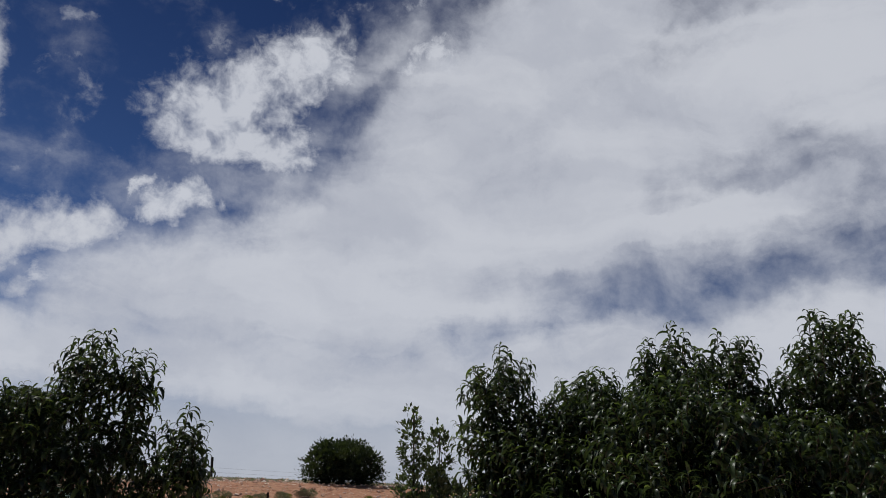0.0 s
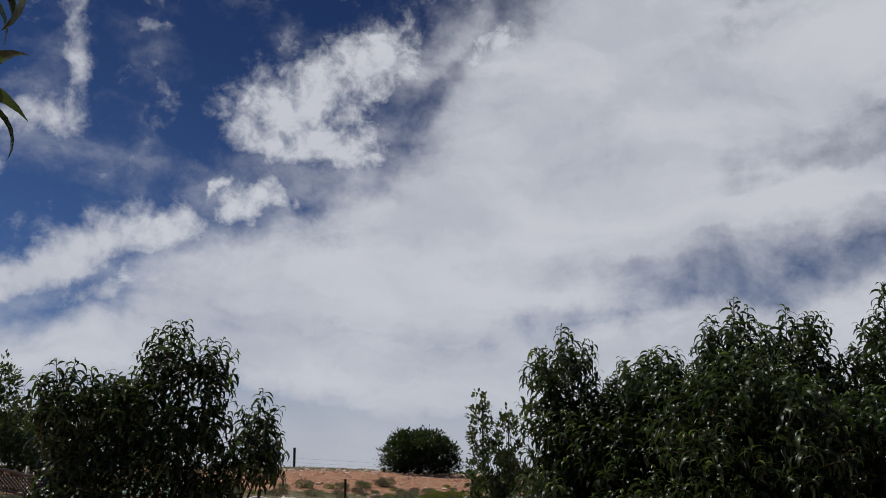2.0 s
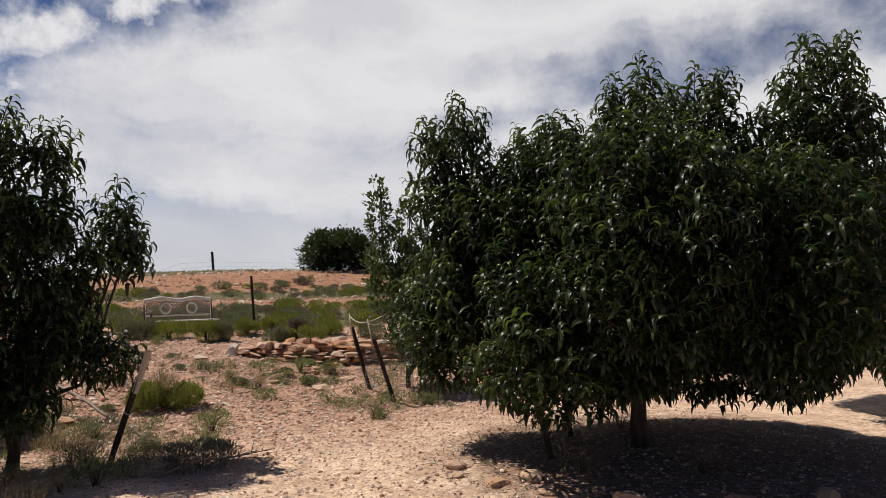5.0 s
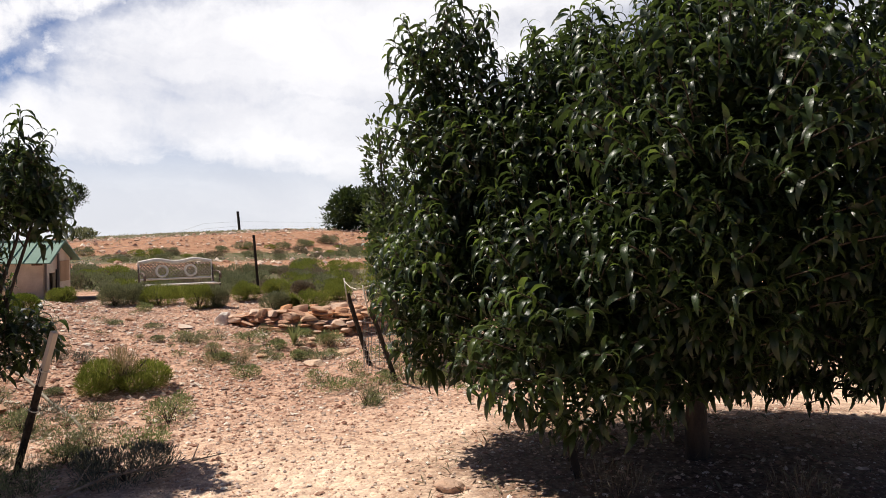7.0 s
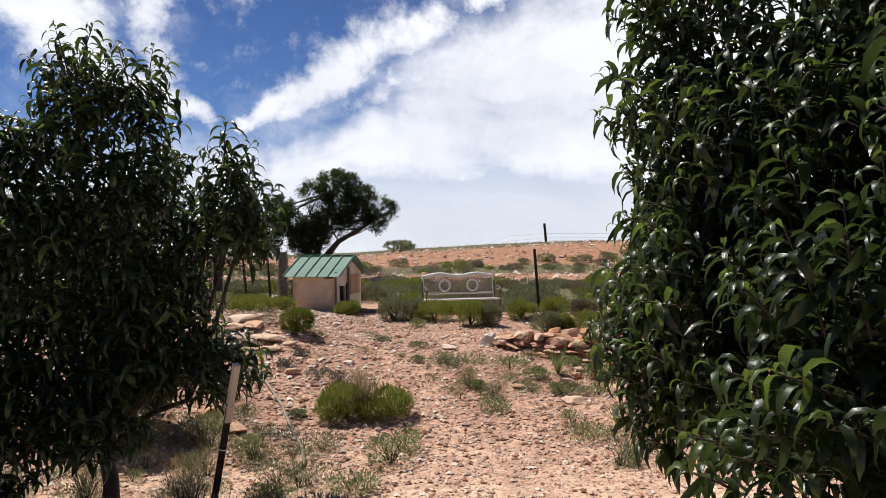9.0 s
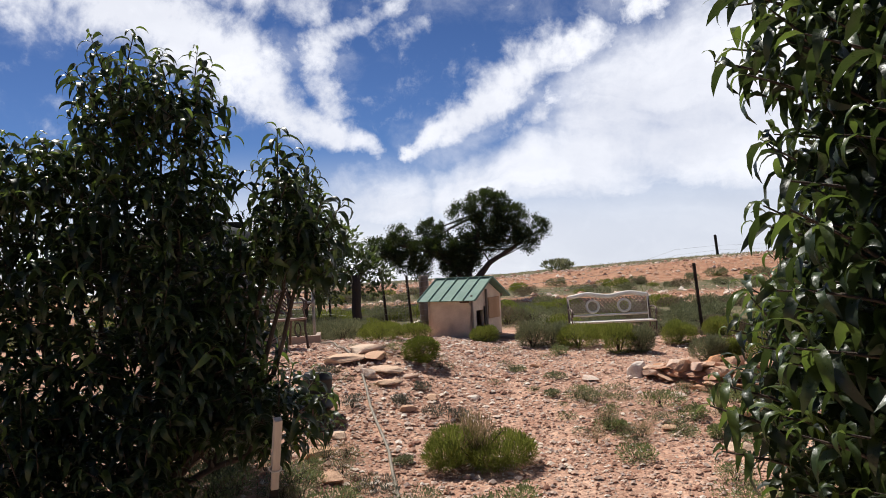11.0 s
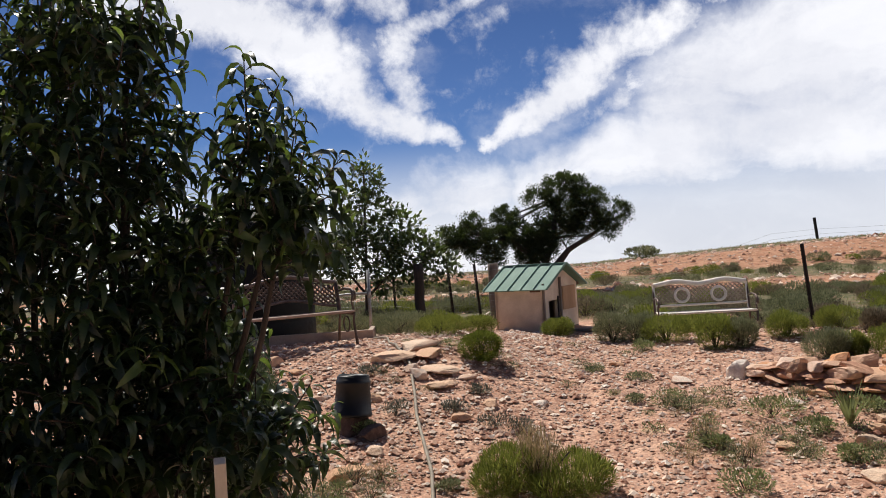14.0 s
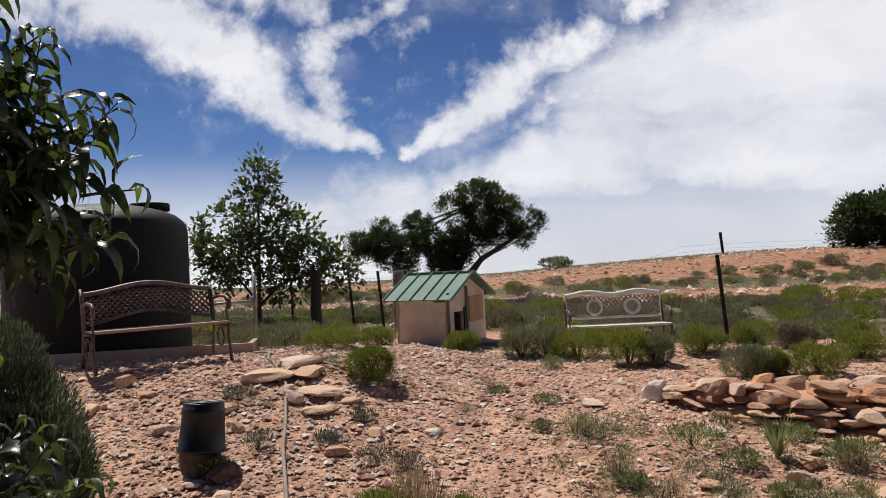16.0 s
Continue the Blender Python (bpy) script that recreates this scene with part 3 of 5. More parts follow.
# ---- the orchard ----
# lobes of the crowns relative to the trunk's foot: x, y, z, half sizes
TREE_R = [(-0.66, 0.22, 1.92, 0.30, 0.30, 0.50), (1.2, -0.4, 0.66, 0.6, 0.6, 0.34), (0.6, 0.6, 0.64, 0.7, 0.6, 0.34), (-0.98, 0.90, 1.38, 0.34, 0.36, 0.50), (-1.18, 0.95, 0.88, 0.30, 0.34, 0.42), (-0.6, 0.1, 1.72, 0.42, 0.42, 0.50), (-1.14, 0.93, 2.12, 0.28, 0.28, 0.50), (-0.98, 0.85, 1.75, 0.30, 0.32, 0.40), (-0.85, 0.5, 1.58, 0.5, 0.5, 0.56), (-0.40, 0.55, 1.75, 0.5, 0.5, 0.6), (-0.42, -0.3, 2.0, 0.30, 0.32, 0.70), (0.26, -0.42, 2.15, 0.28, 0.32, 0.72), (0.88, -0.90, 2.22, 0.38, 0.38, 0.80), (1.15, -0.85, 2.0, 0.42, 0.42, 0.65), (0.3, -0.4, 1.8, 0.5, 0.48, 0.55),
          (-0.65, -0.75, 1.5, 0.65, 0.6, 0.75), (0.5, 0.5, 1.6, 0.9, 0.85, 0.8), (-0.92, 0.4, 1.15, 0.52, 0.6, 0.65), (-0.95, 1.25, 0.95, 0.36, 0.36, 0.45), (0.2, -1.1, 1.3, 0.7, 0.6, 0.75), (1.05, -0.6, 1.35, 0.75, 0.75, 0.8),
          (0.0, 0.0, 1.38, 1.1, 1.0, 0.86), (-1.05, -0.2, 0.9, 0.5, 0.55, 0.55), (-0.8, 0.9, 1.1, 0.6, 0.6, 0.7), (0.1, 0.7, 0.85, 0.9, 0.6, 0.6), (0.8, 0.1, 0.85, 0.9, 0.8, 0.58), (-0.4, -0.2, 0.92, 0.7, 0.7, 0.44)]
TREE_L = [(0.40, -0.05, 1.08, 0.22, 0.24, 0.30), (0.34, 0.0, 1.32, 0.26, 0.28, 0.30), (-0.55, 0.0, 1.95, 0.26, 0.28, 0.42), (0.80, 0.02, 1.74, 0.16, 0.20, 0.22), (-0.6, -0.35, 0.42, 0.42, 0.38, 0.28), (-1.0, -0.4, 0.5, 0.35, 0.35, 0.3), (0.0, -0.35, 0.58, 0.3, 0.3, 0.22), (-0.16, 0.0, 2.40, 0.22, 0.24, 0.46), (0.22, -0.05, 2.32, 0.16, 0.2, 0.42), (-0.42, 0.0, 2.05, 0.22, 0.24, 0.42), (0.05, 0.0, 2.0, 0.28, 0.28, 0.4), (0.70, 0.0, 1.86, 0.13, 0.18, 0.36), (0.86, 0.05, 1.70, 0.15, 0.22, 0.26), (0.15, 0.0, 1.75, 0.40, 0.4, 0.42),
          (0.48, 0.0, 1.66, 0.20, 0.24, 0.22), (-0.25, 0.0, 1.45, 0.50, 0.5, 0.52), (0.08, -0.1, 1.2, 0.38, 0.42, 0.42), (0.66, -0.02, 0.84, 0.26, 0.30, 0.22), (0.30, -0.05, 0.92, 0.34, 0.36, 0.28), (-0.15, 0.0, 0.86, 0.5, 0.48, 0.36), (-0.5, -0.2, 0.72, 0.42, 0.4, 0.28), (-1.2, -0.1, 0.9, 0.28, 0.3, 0.32), (-0.45, -0.35, 0.6, 0.40, 0.36, 0.25), (0.2, -0.2, 1.05, 0.32, 0.3, 0.3),
          (-0.95, -0.05, 2.0, 0.24, 0.26, 0.38), (-0.95, -0.12, 0.9, 0.34, 0.34, 0.38), (-0.72, -0.1, 1.25, 0.38, 0.4, 0.50), (-0.55, -0.1, 0.85, 0.42, 0.42, 0.34)]
TREE_N = [(0.45, -0.1, 1.7, 0.65, 0.6, 0.8), (-0.1, 0.6, 1.9, 0.7, 0.7, 0.8), (-0.6, -0.2, 1.7, 0.7, 0.7, 0.8), (0.2, -0.6, 1.3, 0.7, 0.6, 0.7)]
TREE_B = [(-0.2, 0.1, 1.7, 0.8, 0.8, 0.8), (0.7, -0.3, 1.6, 0.8, 0.8, 0.8), (0.2, 0.5, 1.2, 1.0, 0.9, 0.7), (-0.6, -0.4, 1.1, 0.8, 0.8, 0.7)]
peach_tree(at_ground(2.9, -3.47), TREE_R, 0.102, 11, "broad peach tree with dense dark green drooping leaves", 0.058, 0.5, 26000, 0.88)
peach_tree(at_ground(-1.12, -0.76), [(x, y, z, a * 0.86, b * 0.86, c * 0.86) for x, y, z, a, b, c in TREE_L], 0.103, 12, "young peach tree with upright shoots and drooping leaves", 0.042, 0.45, 2600, 0.96)
peach_tree(at_ground(-3.75, -6.3), TREE_N, 0.13, 13, "peach tree with long glossy leaves beside the path", 0.05)
peach_tree(at_ground(6.6, -3.6), TREE_B, 0.12, 14, "peach tree in shade behind the broad one", 0.06)


def near_branch(base, tip, n, seed):
    """A shoot of the nearest peach tree with single leaves."""
    rng = np.random.default_rng(seed)
    b = thing("peach_branch", base, "slender peach shoot with long arching green leaves", "branch", "shoots beside the path")
    way = Vector(tip) - Vector(base)
    tube("stem", [(0, 0, 0), way * 0.5 + Vector((0, 0, 0.02)), way], [0.006, 0.004, 0.002], BARK, b, 6)
    g = way.normalized()
    side = g.orthogonal().normalized()
    for i in range(n):
        s = 0.12 + 0.88 * i / (n - 1)
        o = Matrix.Rotation(i * 2.4 + rng.uniform(-0.5, 0.5), 3, g) @ side
        h = (o * (1 - 0.4 * s) + g * (0.3 + 0.4 * s)).normalized()
        y = Vector((rng.normal(0, 0.3), rng.normal(0, 0.3), 1)).cross(h).normalized()
        m = Matrix((h, y, h.cross(y))).transposed().to_4x4()
        ob = part("leaf", SINGLE_LEAVES[i % len(SINGLE_LEAVES)], PEACH_LEAF, b)
        ob.matrix_basis = Matrix.Translation(way * s) @ m @ Matrix.Scale(rng.uniform(0.12, 0.18), 4)


def single_leaf(k, droop, twist):
    pts, faces = leaf_template(1.0, 0.22, droop, 0.45, 8, twist)
    return mesh_of("leaf", pts.tolist(), faces, PEACH_LEAF)


SINGLE_LEAVES = [single_leaf(k, d, w) for k, (d, w) in enumerate(((2.0, 0.2), (2.6, -0.5), (3.0, 0.4), (2.3, 0.6)))]
BRANCHES = [(-2.65, -6.8, 2.95, -2.29, -6.82, 3.2, 25), (-2.69, -6.8, 3.25, -2.32, -6.86, 3.4, 26), (-2.63, -6.66, 2.58, -2.3, -6.68, 2.80, 24), (-2.69, -6.7, 3.34, -2.4, -6.75, 3.5, 22), (-2.67, -6.6, 2.52, -2.32, -6.6, 2.62, 20), (-2.71, -6.62, 3.4, -2.36, -6.7, 3.44, 16), (-2.69, -6.55, 2.5, -2.38, -6.58, 2.66, 16)]
for k, (px, py, pz, tx, ty, tz, n) in enumerate(BRANCHES):
    near_branch((px, py, pz), (tx, ty, tz), n, 60 + k)


def spots_in(rng, lobes, count, up, size, shell=0.6):
    P, D = lobes_sample(rng, lobes, count, shell)
    h = D + np.array([0, 0, up]) + rng.normal(0, 0.45, D.shape)
    return np.concatenate([P, h, rng.uniform(*size, (count, 1))], 1)


def bush(place, rx, ry, rz, label, mat, seed, count=1300, size=(0.05, 0.10), name="bush", lobes=None, templates=None, up=0.9, group="", category="bush"):
    """A low desert shrub: thin stems from one foot and a mound of fine leaves with an uneven outline."""
    rng = np.random.default_rng(seed)
    b = thing(name, place, label, category, group, rng.uniform(0, 20))
    if lobes is None:
        lobes = [(0, 0, rz * 0.40, rx * 0.92, ry * 0.92, rz * 0.56)]
        for _ in range(6):
            a, r = rng.uniform(0, 6.28), rng.uniform(0.35, 0.7)
            lobes.append((rx * r * math.cos(a), ry * r * math.sin(a), rz * rng.uniform(0.35, 0.66), rx * rng.uniform(0.3, 0.5), ry * rng.uniform(0.3, 0.5), rz * rng.uniform(0.28, 0.46)))
    v, f = [], []
    for _ in range(16):
        a, r = rng.uniform(0, 6.28), rng.uniform(0.2, 0.8)
        e = Vector((rx * r * math.cos(a), ry * r * math.sin(a), rz * rng.uniform(0.5, 0.85)))
        tube_data([(0, 0, -0.03), e * 0.5 + Vector((0, 0, 0.03)), e], [min(0.008, 0.016 * rz), min(0.005, 0.011 * rz), min(0.002, 0.006 * rz)], 4, v, f)
    part("stem", mesh_of("stem", v, f, BARK), BARK, b, kind="stuff")
    s = spots_in(rng, lobes, count, up, size)
    s[:, 2] = np.maximum(s[:, 2], 0.01)
    part("foliage", leaves_mesh("foliage", s, templates or TUFTS + NEEDLES, mat, seed), mat, b, kind="stuff")
    return b


GREEN = "rounded bright green rabbitbrush on gravel"
GREY = "grey-green sagebrush with fine dusty leaves"
bush(at_ground(-0.34, 3.85), 0.2, 0.2, 0.3, "tight ball-shaped green bush on the gravel", BALL_LEAF, 1, 11000, (0.018, 0.03), "ball_bush", up=0.35, lobes= [(0, 0, 0.135, 0.225, 0.22, 0.145), (0.03, -0.04, 0.16, 0.16, 0.16, 0.125)])
bush(at_ground(0.44, 1.14), 0.42, 0.32, 0.36, "olive green rabbitbrush clump with dry stems in its middle", BUSH_LEAF, 2, 13000, (0.03, 0.075), templates=THREADS, up=1.0,
     lobes=[(-0.20, 0.0, 0.14, 0.18, 0.22, 0.15), (-0.28, -0.06, 0.09, 0.14, 0.15, 0.10), (-0.1, 0.1, 0.13, 0.15, 0.15, 0.12), (0.22, -0.02, 0.11, 0.18, 0.22, 0.13), (0.33, 0.04, 0.08, 0.12, 0.15, 0.09), (0.08, -0.14, 0.07, 0.15, 0.14, 0.08)])
bush(at_ground(0.44, 1.16), 0.14, 0.14, 0.36, "tuft of dry straw-coloured stems in the middle of a bush", DRY_GRASS, 4, 700, (0.08, 0.17), "dry_tuft", templates=STRAWS, up=2.0)
for k, (x, y, r, h, m) in enumerate([(-1.12, 5.5, 0.34, 0.25, 0), (-1.75, 5.9, 0.34, 0.27, 1), (-0.78, 6.5, 0.26, 0.22, 0), (-2.15, 7.3, 0.5, 0.34, 1), (-2.75, 7.2, 0.4, 0.3, 1), (-1.5, 7.4, 0.4, 0.26, 0), (0.24, 6.56, 0.24, 0.22, 0),
                                     (0.95, 6.05, 0.26, 0.34, 1), (1.22, 6.15, 0.26, 0.32, 1), (1.58, 5.95, 0.32, 0.33, 0), (2.06, 5.35, 0.24, 0.36, 0), (2.32, 5.38, 0.20, 0.34, 1), (2.93, 5.9, 0.27, 0.28, 0), (3.64, 6.45, 0.29, 0.27, 0),
                                     (3.0, 4.62, 0.24, 0.27, 1), (3.62, 4.55, 0.26, 0.28, 0), (3.25, 4.7, 0.2, 0.25, 0), (4.58, 6.0, 0.24, 0.28, 0), (3.95, 6.0, 0.24, 0.26, 2), (4.3, 5.3, 0.28, 0.28, 0), (4.9, 4.8, 0.3, 0.3, 1), (3.55, 7.4, 0.3, 0.26, 2), (2.6, 6.9, 0.24, 0.2, 2)]):
    if m == 2:
        bush(at_ground(x, y), r, r * 0.9, h, "brownish dried brush on the slope", BROWN_BRUSH, 20 + k, 3600, (0.03, 0.055), "dry_brush", up=0.7, group="shrubs along the slope")
    elif m:
        bush(at_ground(x, y), r, r * 0.9, h, GREY, SAGE_LEAF, 20 + k, 6500, (0.03, 0.06), "sagebrush", templates=THREADS + NEEDLES, up=0.8, group="shrubs along the slope")
    else:
        bush(at_ground(x, y), r, r * 0.9, h, GREEN, BUSH_LEAF, 20 + k, 8000, (0.025, 0.055), "rabbitbrush", templates=THREADS + NEEDLES, up=0.7, group="shrubs along the slope")
protos = [bush(at_ground(5.6, 6.6), 0.42, 0.4, 0.36, GREEN, BUSH_LEAF, 90, 2600, (0.03, 0.065), "rabbitbrush", group="shrubs on the terraces"),
          bush(at_ground(1.0, 10.2), 0.42, 0.4, 0.34, GREY, SAGE_LEAF, 91, 2600, (0.03, 0.065), "sagebrush", group="shrubs on the terraces"),
          bush(at_ground(3.2, 11.0), 0.4, 0.4, 0.28, "dry brown brush on the terrace", BROWN_BRUSH, 92, 2200, (0.03, 0.06), "dry_brush", group="shrubs on the terraces")]
rng = np.random.default_rng(5)
made = 0
while made < 460:
    x, y = rng.uniform(-9, 17), rng.uniform(6.9, 29)
    yt = y + 0.08 * x
    if (-2.2 < x < 1.2 and y < 9.5) or (1.2 < x < 3.3 and 7.0 < y < 8.9) or 17.5 < yt < 22.5 or (x < -1.5 and y < 8) or (yt > 22.5 and rng.random() < 0.5):
        continue
    s = rng.uniform(0.5, 1.25)
    copy_thing(protos[int(rng.choice(3, p=(0.24, 0.46, 0.3)))], pose(*at_ground(x, y, -0.02), 0, 0, rng.uniform(0, 360)) @ Matrix.Diagonal((s, s, s * rng.uniform(0.7, 1.1), 1)))
    made += 1

bush(at_ground(0.12, -1.55), 0.36, 0.30, 0.2, "dark blue-grey shrub at the edge of the path", SHADE_SAGE, 98, 5000, (0.025, 0.055), "low_shrub", templates=THREADS + NEEDLES, up=1.0)
# weeds and tufts by the path: place, half width, height, kind (2 leafy green, 3 grey-green, 4 dry, 5 twiggy grey)
for k, (x, y, r, h, m) in enumerate([(1.65, 1.3, 0.17, 0.16, 2), (0.62, -0.1, 0.22, 0.26, 2), (0.72, 0.24, 0.2, 0.2, 2), (0.12, 0.3, 0.18, 0.16, 3), (0.05, -0.5, 0.26, 0.17, 3), (0.35, -0.65, 0.2, 0.14, 2), (-0.15, -0.4, 0.22, 0.18, 3), (-0.4, -1.5, 0.2, 0.16, 3), (2.1, 2.75, 0.26, 0.18, 2), (1.52, 2.95, 0.16, 0.13, 3), (2.32, 2.38, 0.14, 0.13, 2), (2.4, 1.82, 0.1, 0.14, 2), (1.58, 2.08, 0.1, 0.09, 2),
                                     (2.93, 2.42, 0.12, 0.16, 2), (-0.22, 3.0, 0.10, 0.10, 5), (0.0, 2.36, 0.16, 0.13, 5), (0.2, 2.28, 0.12, 0.13, 5), (-0.35, 2.5, 0.12, 0.12, 5), (1.08, 3.18, 0.09, 0.08, 3), (1.15, 3.85, 0.14, 0.08, 3), (0.73, 4.2, 0.1, 0.06, 3), (1.27, 5.4, 0.14, 0.15, 2),
                                     (-0.79, 2.28, 0.1, 0.15, 5), (-0.14, 1.15, 0.08, 0.08, 3), (-0.25, 0.6, 0.2, 0.12, 5), (-0.1, 0.15, 0.24, 0.14, 3), (-0.75, -0.1, 0.2, 0.14, 4), (-0.5, 0.35, 0.22, 0.13, 2), (-0.9, 0.7, 0.2, 0.13, 5), (-1.6, 0.2, 0.26, 0.14, 4), (2.2, 0.4, 0.26, 0.12, 2), (2.9, 0.3, 0.3, 0.16, 2),
                                     (-1.2, -2.0, 0.26, 0.14, 4), (-2.0, -1.0, 0.26, 0.16, 4), (-1.5, 1.4, 0.2, 0.12, 5), (3.3, 1.4, 0.36, 0.2, 2), (3.9, 2.2, 0.32, 0.2, 2), (2.6, 1.8, 0.16, 0.1, 3), (2.75, 2.85, 0.2, 0.13, 2), (-1.3, 3.25, 0.12, 0.1, 5), (-0.95, 1.95, 0.1, 0.1, 2)]):
    lab, mat, nm = {2: ("leafy green weed growing in the gravel", WEED_LEAF, "weed"), 3: ("low grey-green weed in the gravel", SAGE_LEAF, "weed"), 4: ("tuft of dry straw-coloured grass", DRY_GRASS, "grass_tuft"), 5: ("twiggy grey half-dry weed in the gravel", SHADE_SAGE, "weed")}[m]
    bush(at_ground(x, y), r, r, h * 0.8, lab, mat, 120 + k, {2: 750, 3: 700, 4: 420, 5: 700}[m], {2: (0.018, 0.036), 3: (0.015, 0.028), 4: (0.05, 0.11), 5: (0.025, 0.05)}[m], nm, templates={2: TUFTS, 3: TUFTS, 4: STRAWS, 5: STRAWS + NEEDLES}[m], up={2: 0.6, 3: 0.6, 4: 1.6, 5: 1.2}[m], group="weeds by the path", category="weed" if m != 4 else "grass")


weed_protos = [bush(at_ground(1.7, 1.7), 0.13, 0.13, 0.06, "low grey-green weed in the gravel", SAGE_LEAF, 201, 300, (0.01, 0.02), "weed", templates=TUFTS, up=0.4, group="weeds by the path", category="weed"),
               bush(at_ground(1.2, 2.4), 0.12, 0.11, 0.07, "small green weed in the gravel", WEED_LEAF, 202, 300, (0.01, 0.022), "weed", templates=TUFTS, up=0.5, group="weeds by the path", category="weed"),
               bush(at_ground(-0.6, 1.2), 0.10, 0.10, 0.10, "tuft of dry straw-coloured grass", DRY_GRASS, 203, 220, (0.03, 0.08), "grass_tuft", templates=STRAWS, up=1.6, group="weeds by the path", category="grass")]
weed_protos += [bush(at_ground(-0.7, -0.75), 0.16, 0.15, 0.17, "straggly grey-green weed at the edge of the path", SAGE_LEAF, 204, 560, (0.02, 0.05), "weed", templates=THREADS, up=1.2, group="weeds by the path", category="weed"),
                bush(at_ground(-0.2, -0.95), 0.15, 0.15, 0.14, "leafy green weed at the edge of the path", WEED_LEAF, 205, 560, (0.012, 0.028), "weed", templates=TUFTS, up=0.7, group="weeds by the path", category="weed")]
rng = np.random.default_rng(44)
for k in range(214):
    if k < 62:
        x, y, kind = rng.uniform(1.3, 3.1), rng.uniform(1.7, 3.4), int(rng.choice(5, p=(0.3, 0.45, 0.05, 0.1, 0.1)))
    elif k < 168:
        x, y, kind = rng.uniform(-2.2, 0.45), rng.uniform(-1.9, 1.2), int(rng.choice(5, p=(0.2, 0.15, 0.2, 0.25, 0.2)))
        if x > -0.25 + 0.5 * (y + 1.9) * (y < -0.5):
            x -= 0.9
    elif k < 192:
        x, y, kind = rng.uniform(2.2, 3.4), rng.uniform(-0.5, 1.0), int(rng.choice(5, p=(0.1, 0.3, 0.0, 0.1, 0.5)))
    else:
        x, y, kind = rng.uniform(-1.6, 1.2), rng.uniform(2.2, 5.6), int(rng.choice(5, p=(0.7, 0.15, 0.1, 0.05, 0.0)))
    s = rng.uniform(0.55, 1.3)
    copy_thing(weed_protos[kind], pose(*at_ground(x, y, -0.005), 0, 0, rng.uniform(0, 360)) @ Matrix.Scale(s, 4))


def sword_plant(place):
    rng = np.random.default_rng(8)
    y = thing("yucca", place, "sword-leaved green plant below the stone wall", "plant")
    for i in range(22):
        a, t = i * 2.4, rng.uniform(0.1, 0.55)
        d = Vector((math.cos(a) * math.sin(t), math.sin(a) * math.sin(t), math.cos(t)))
        s = d.cross(Vector((0, 0, 1))).normalized()
        L = rng.uniform(0.22, 0.36)
        vv = []
        for q, w in ((0, 0.012), (0.5, 0.013), (1, 0.001)):
            p = d * L * q + Vector((d.x, d.y, -0.1)) * 0.06 * q * q
            vv += [tuple(p + s * w), tuple(p + d.cross(s) * 0.004), tuple(p - s * w)]
        part("blade", mesh_of("blade", vv, [(0, 1, 4, 3), (1, 2, 5, 4), (3, 4, 7, 6), (4, 5, 8, 7)], WEED_LEAF), WEED_LEAF, y)


sword_plant(at_ground(2.58, 2.52))


# ---- other trees ----
def wood_tree(name, place, stems, lobes, count, size, mat, bark, templates, label, seed, up=0.3, clump=0, radius=0.1):
    """A tree with given stems (lists of points with radii) and a crown of leaf clumps."""
    rng = np.random.default_rng(seed)
    t = thing(name, place, label, "tree")
    for k, (pts, r0, r1) in enumerate(stems):
        v, f = [], []
        tube_data(pts, np.linspace(r0, r1, len(pts)), 8, v, f)
        for _ in range(6):
            L = lobes[int(rng.integers(len(lobes)))]
            a = Vector(pts[int(rng.integers(len(pts) // 2, len(pts)))])
            e = Vector(L[:3]) + Vector(rng.normal(0, 0.4, 3)) * L[3]
            tube_data([a, a.lerp(e, 0.5) + Vector((0, 0, -0.08 * L[3])), e], [r1 * 0.8, r1 * 0.45, r1 * 0.15], 5, v, f)
        part("trunk" if k == 0 else "limb", mesh_of("trunk", v, f, bark), bark, t)
    if clump:
        C, D = lobes_sample(rng, lobes, count // clump, 0.5)
        rows = []
        for c, d in zip(C, D):
            o = rng.normal(0, 1, (clump, 3))
            o /= np.linalg.norm(o, axis=1, keepdims=True)
            rr = radius * rng.uniform(0.6, 1.4)
            rows.append(np.concatenate([c + o * rr * rng.uniform(0.3, 1, (clump, 1)), o + d * 0.5 + [0, 0, up], rng.uniform(*size, (clump, 1))], 1))
        s = np.concatenate(rows)
    else:
        s = spots_in(rng, lobes, count, up, size, 0.35)
    part("crown", leaves_mesh("crown", s, templates, mat, seed), mat, t, kind="stuff")
    return t


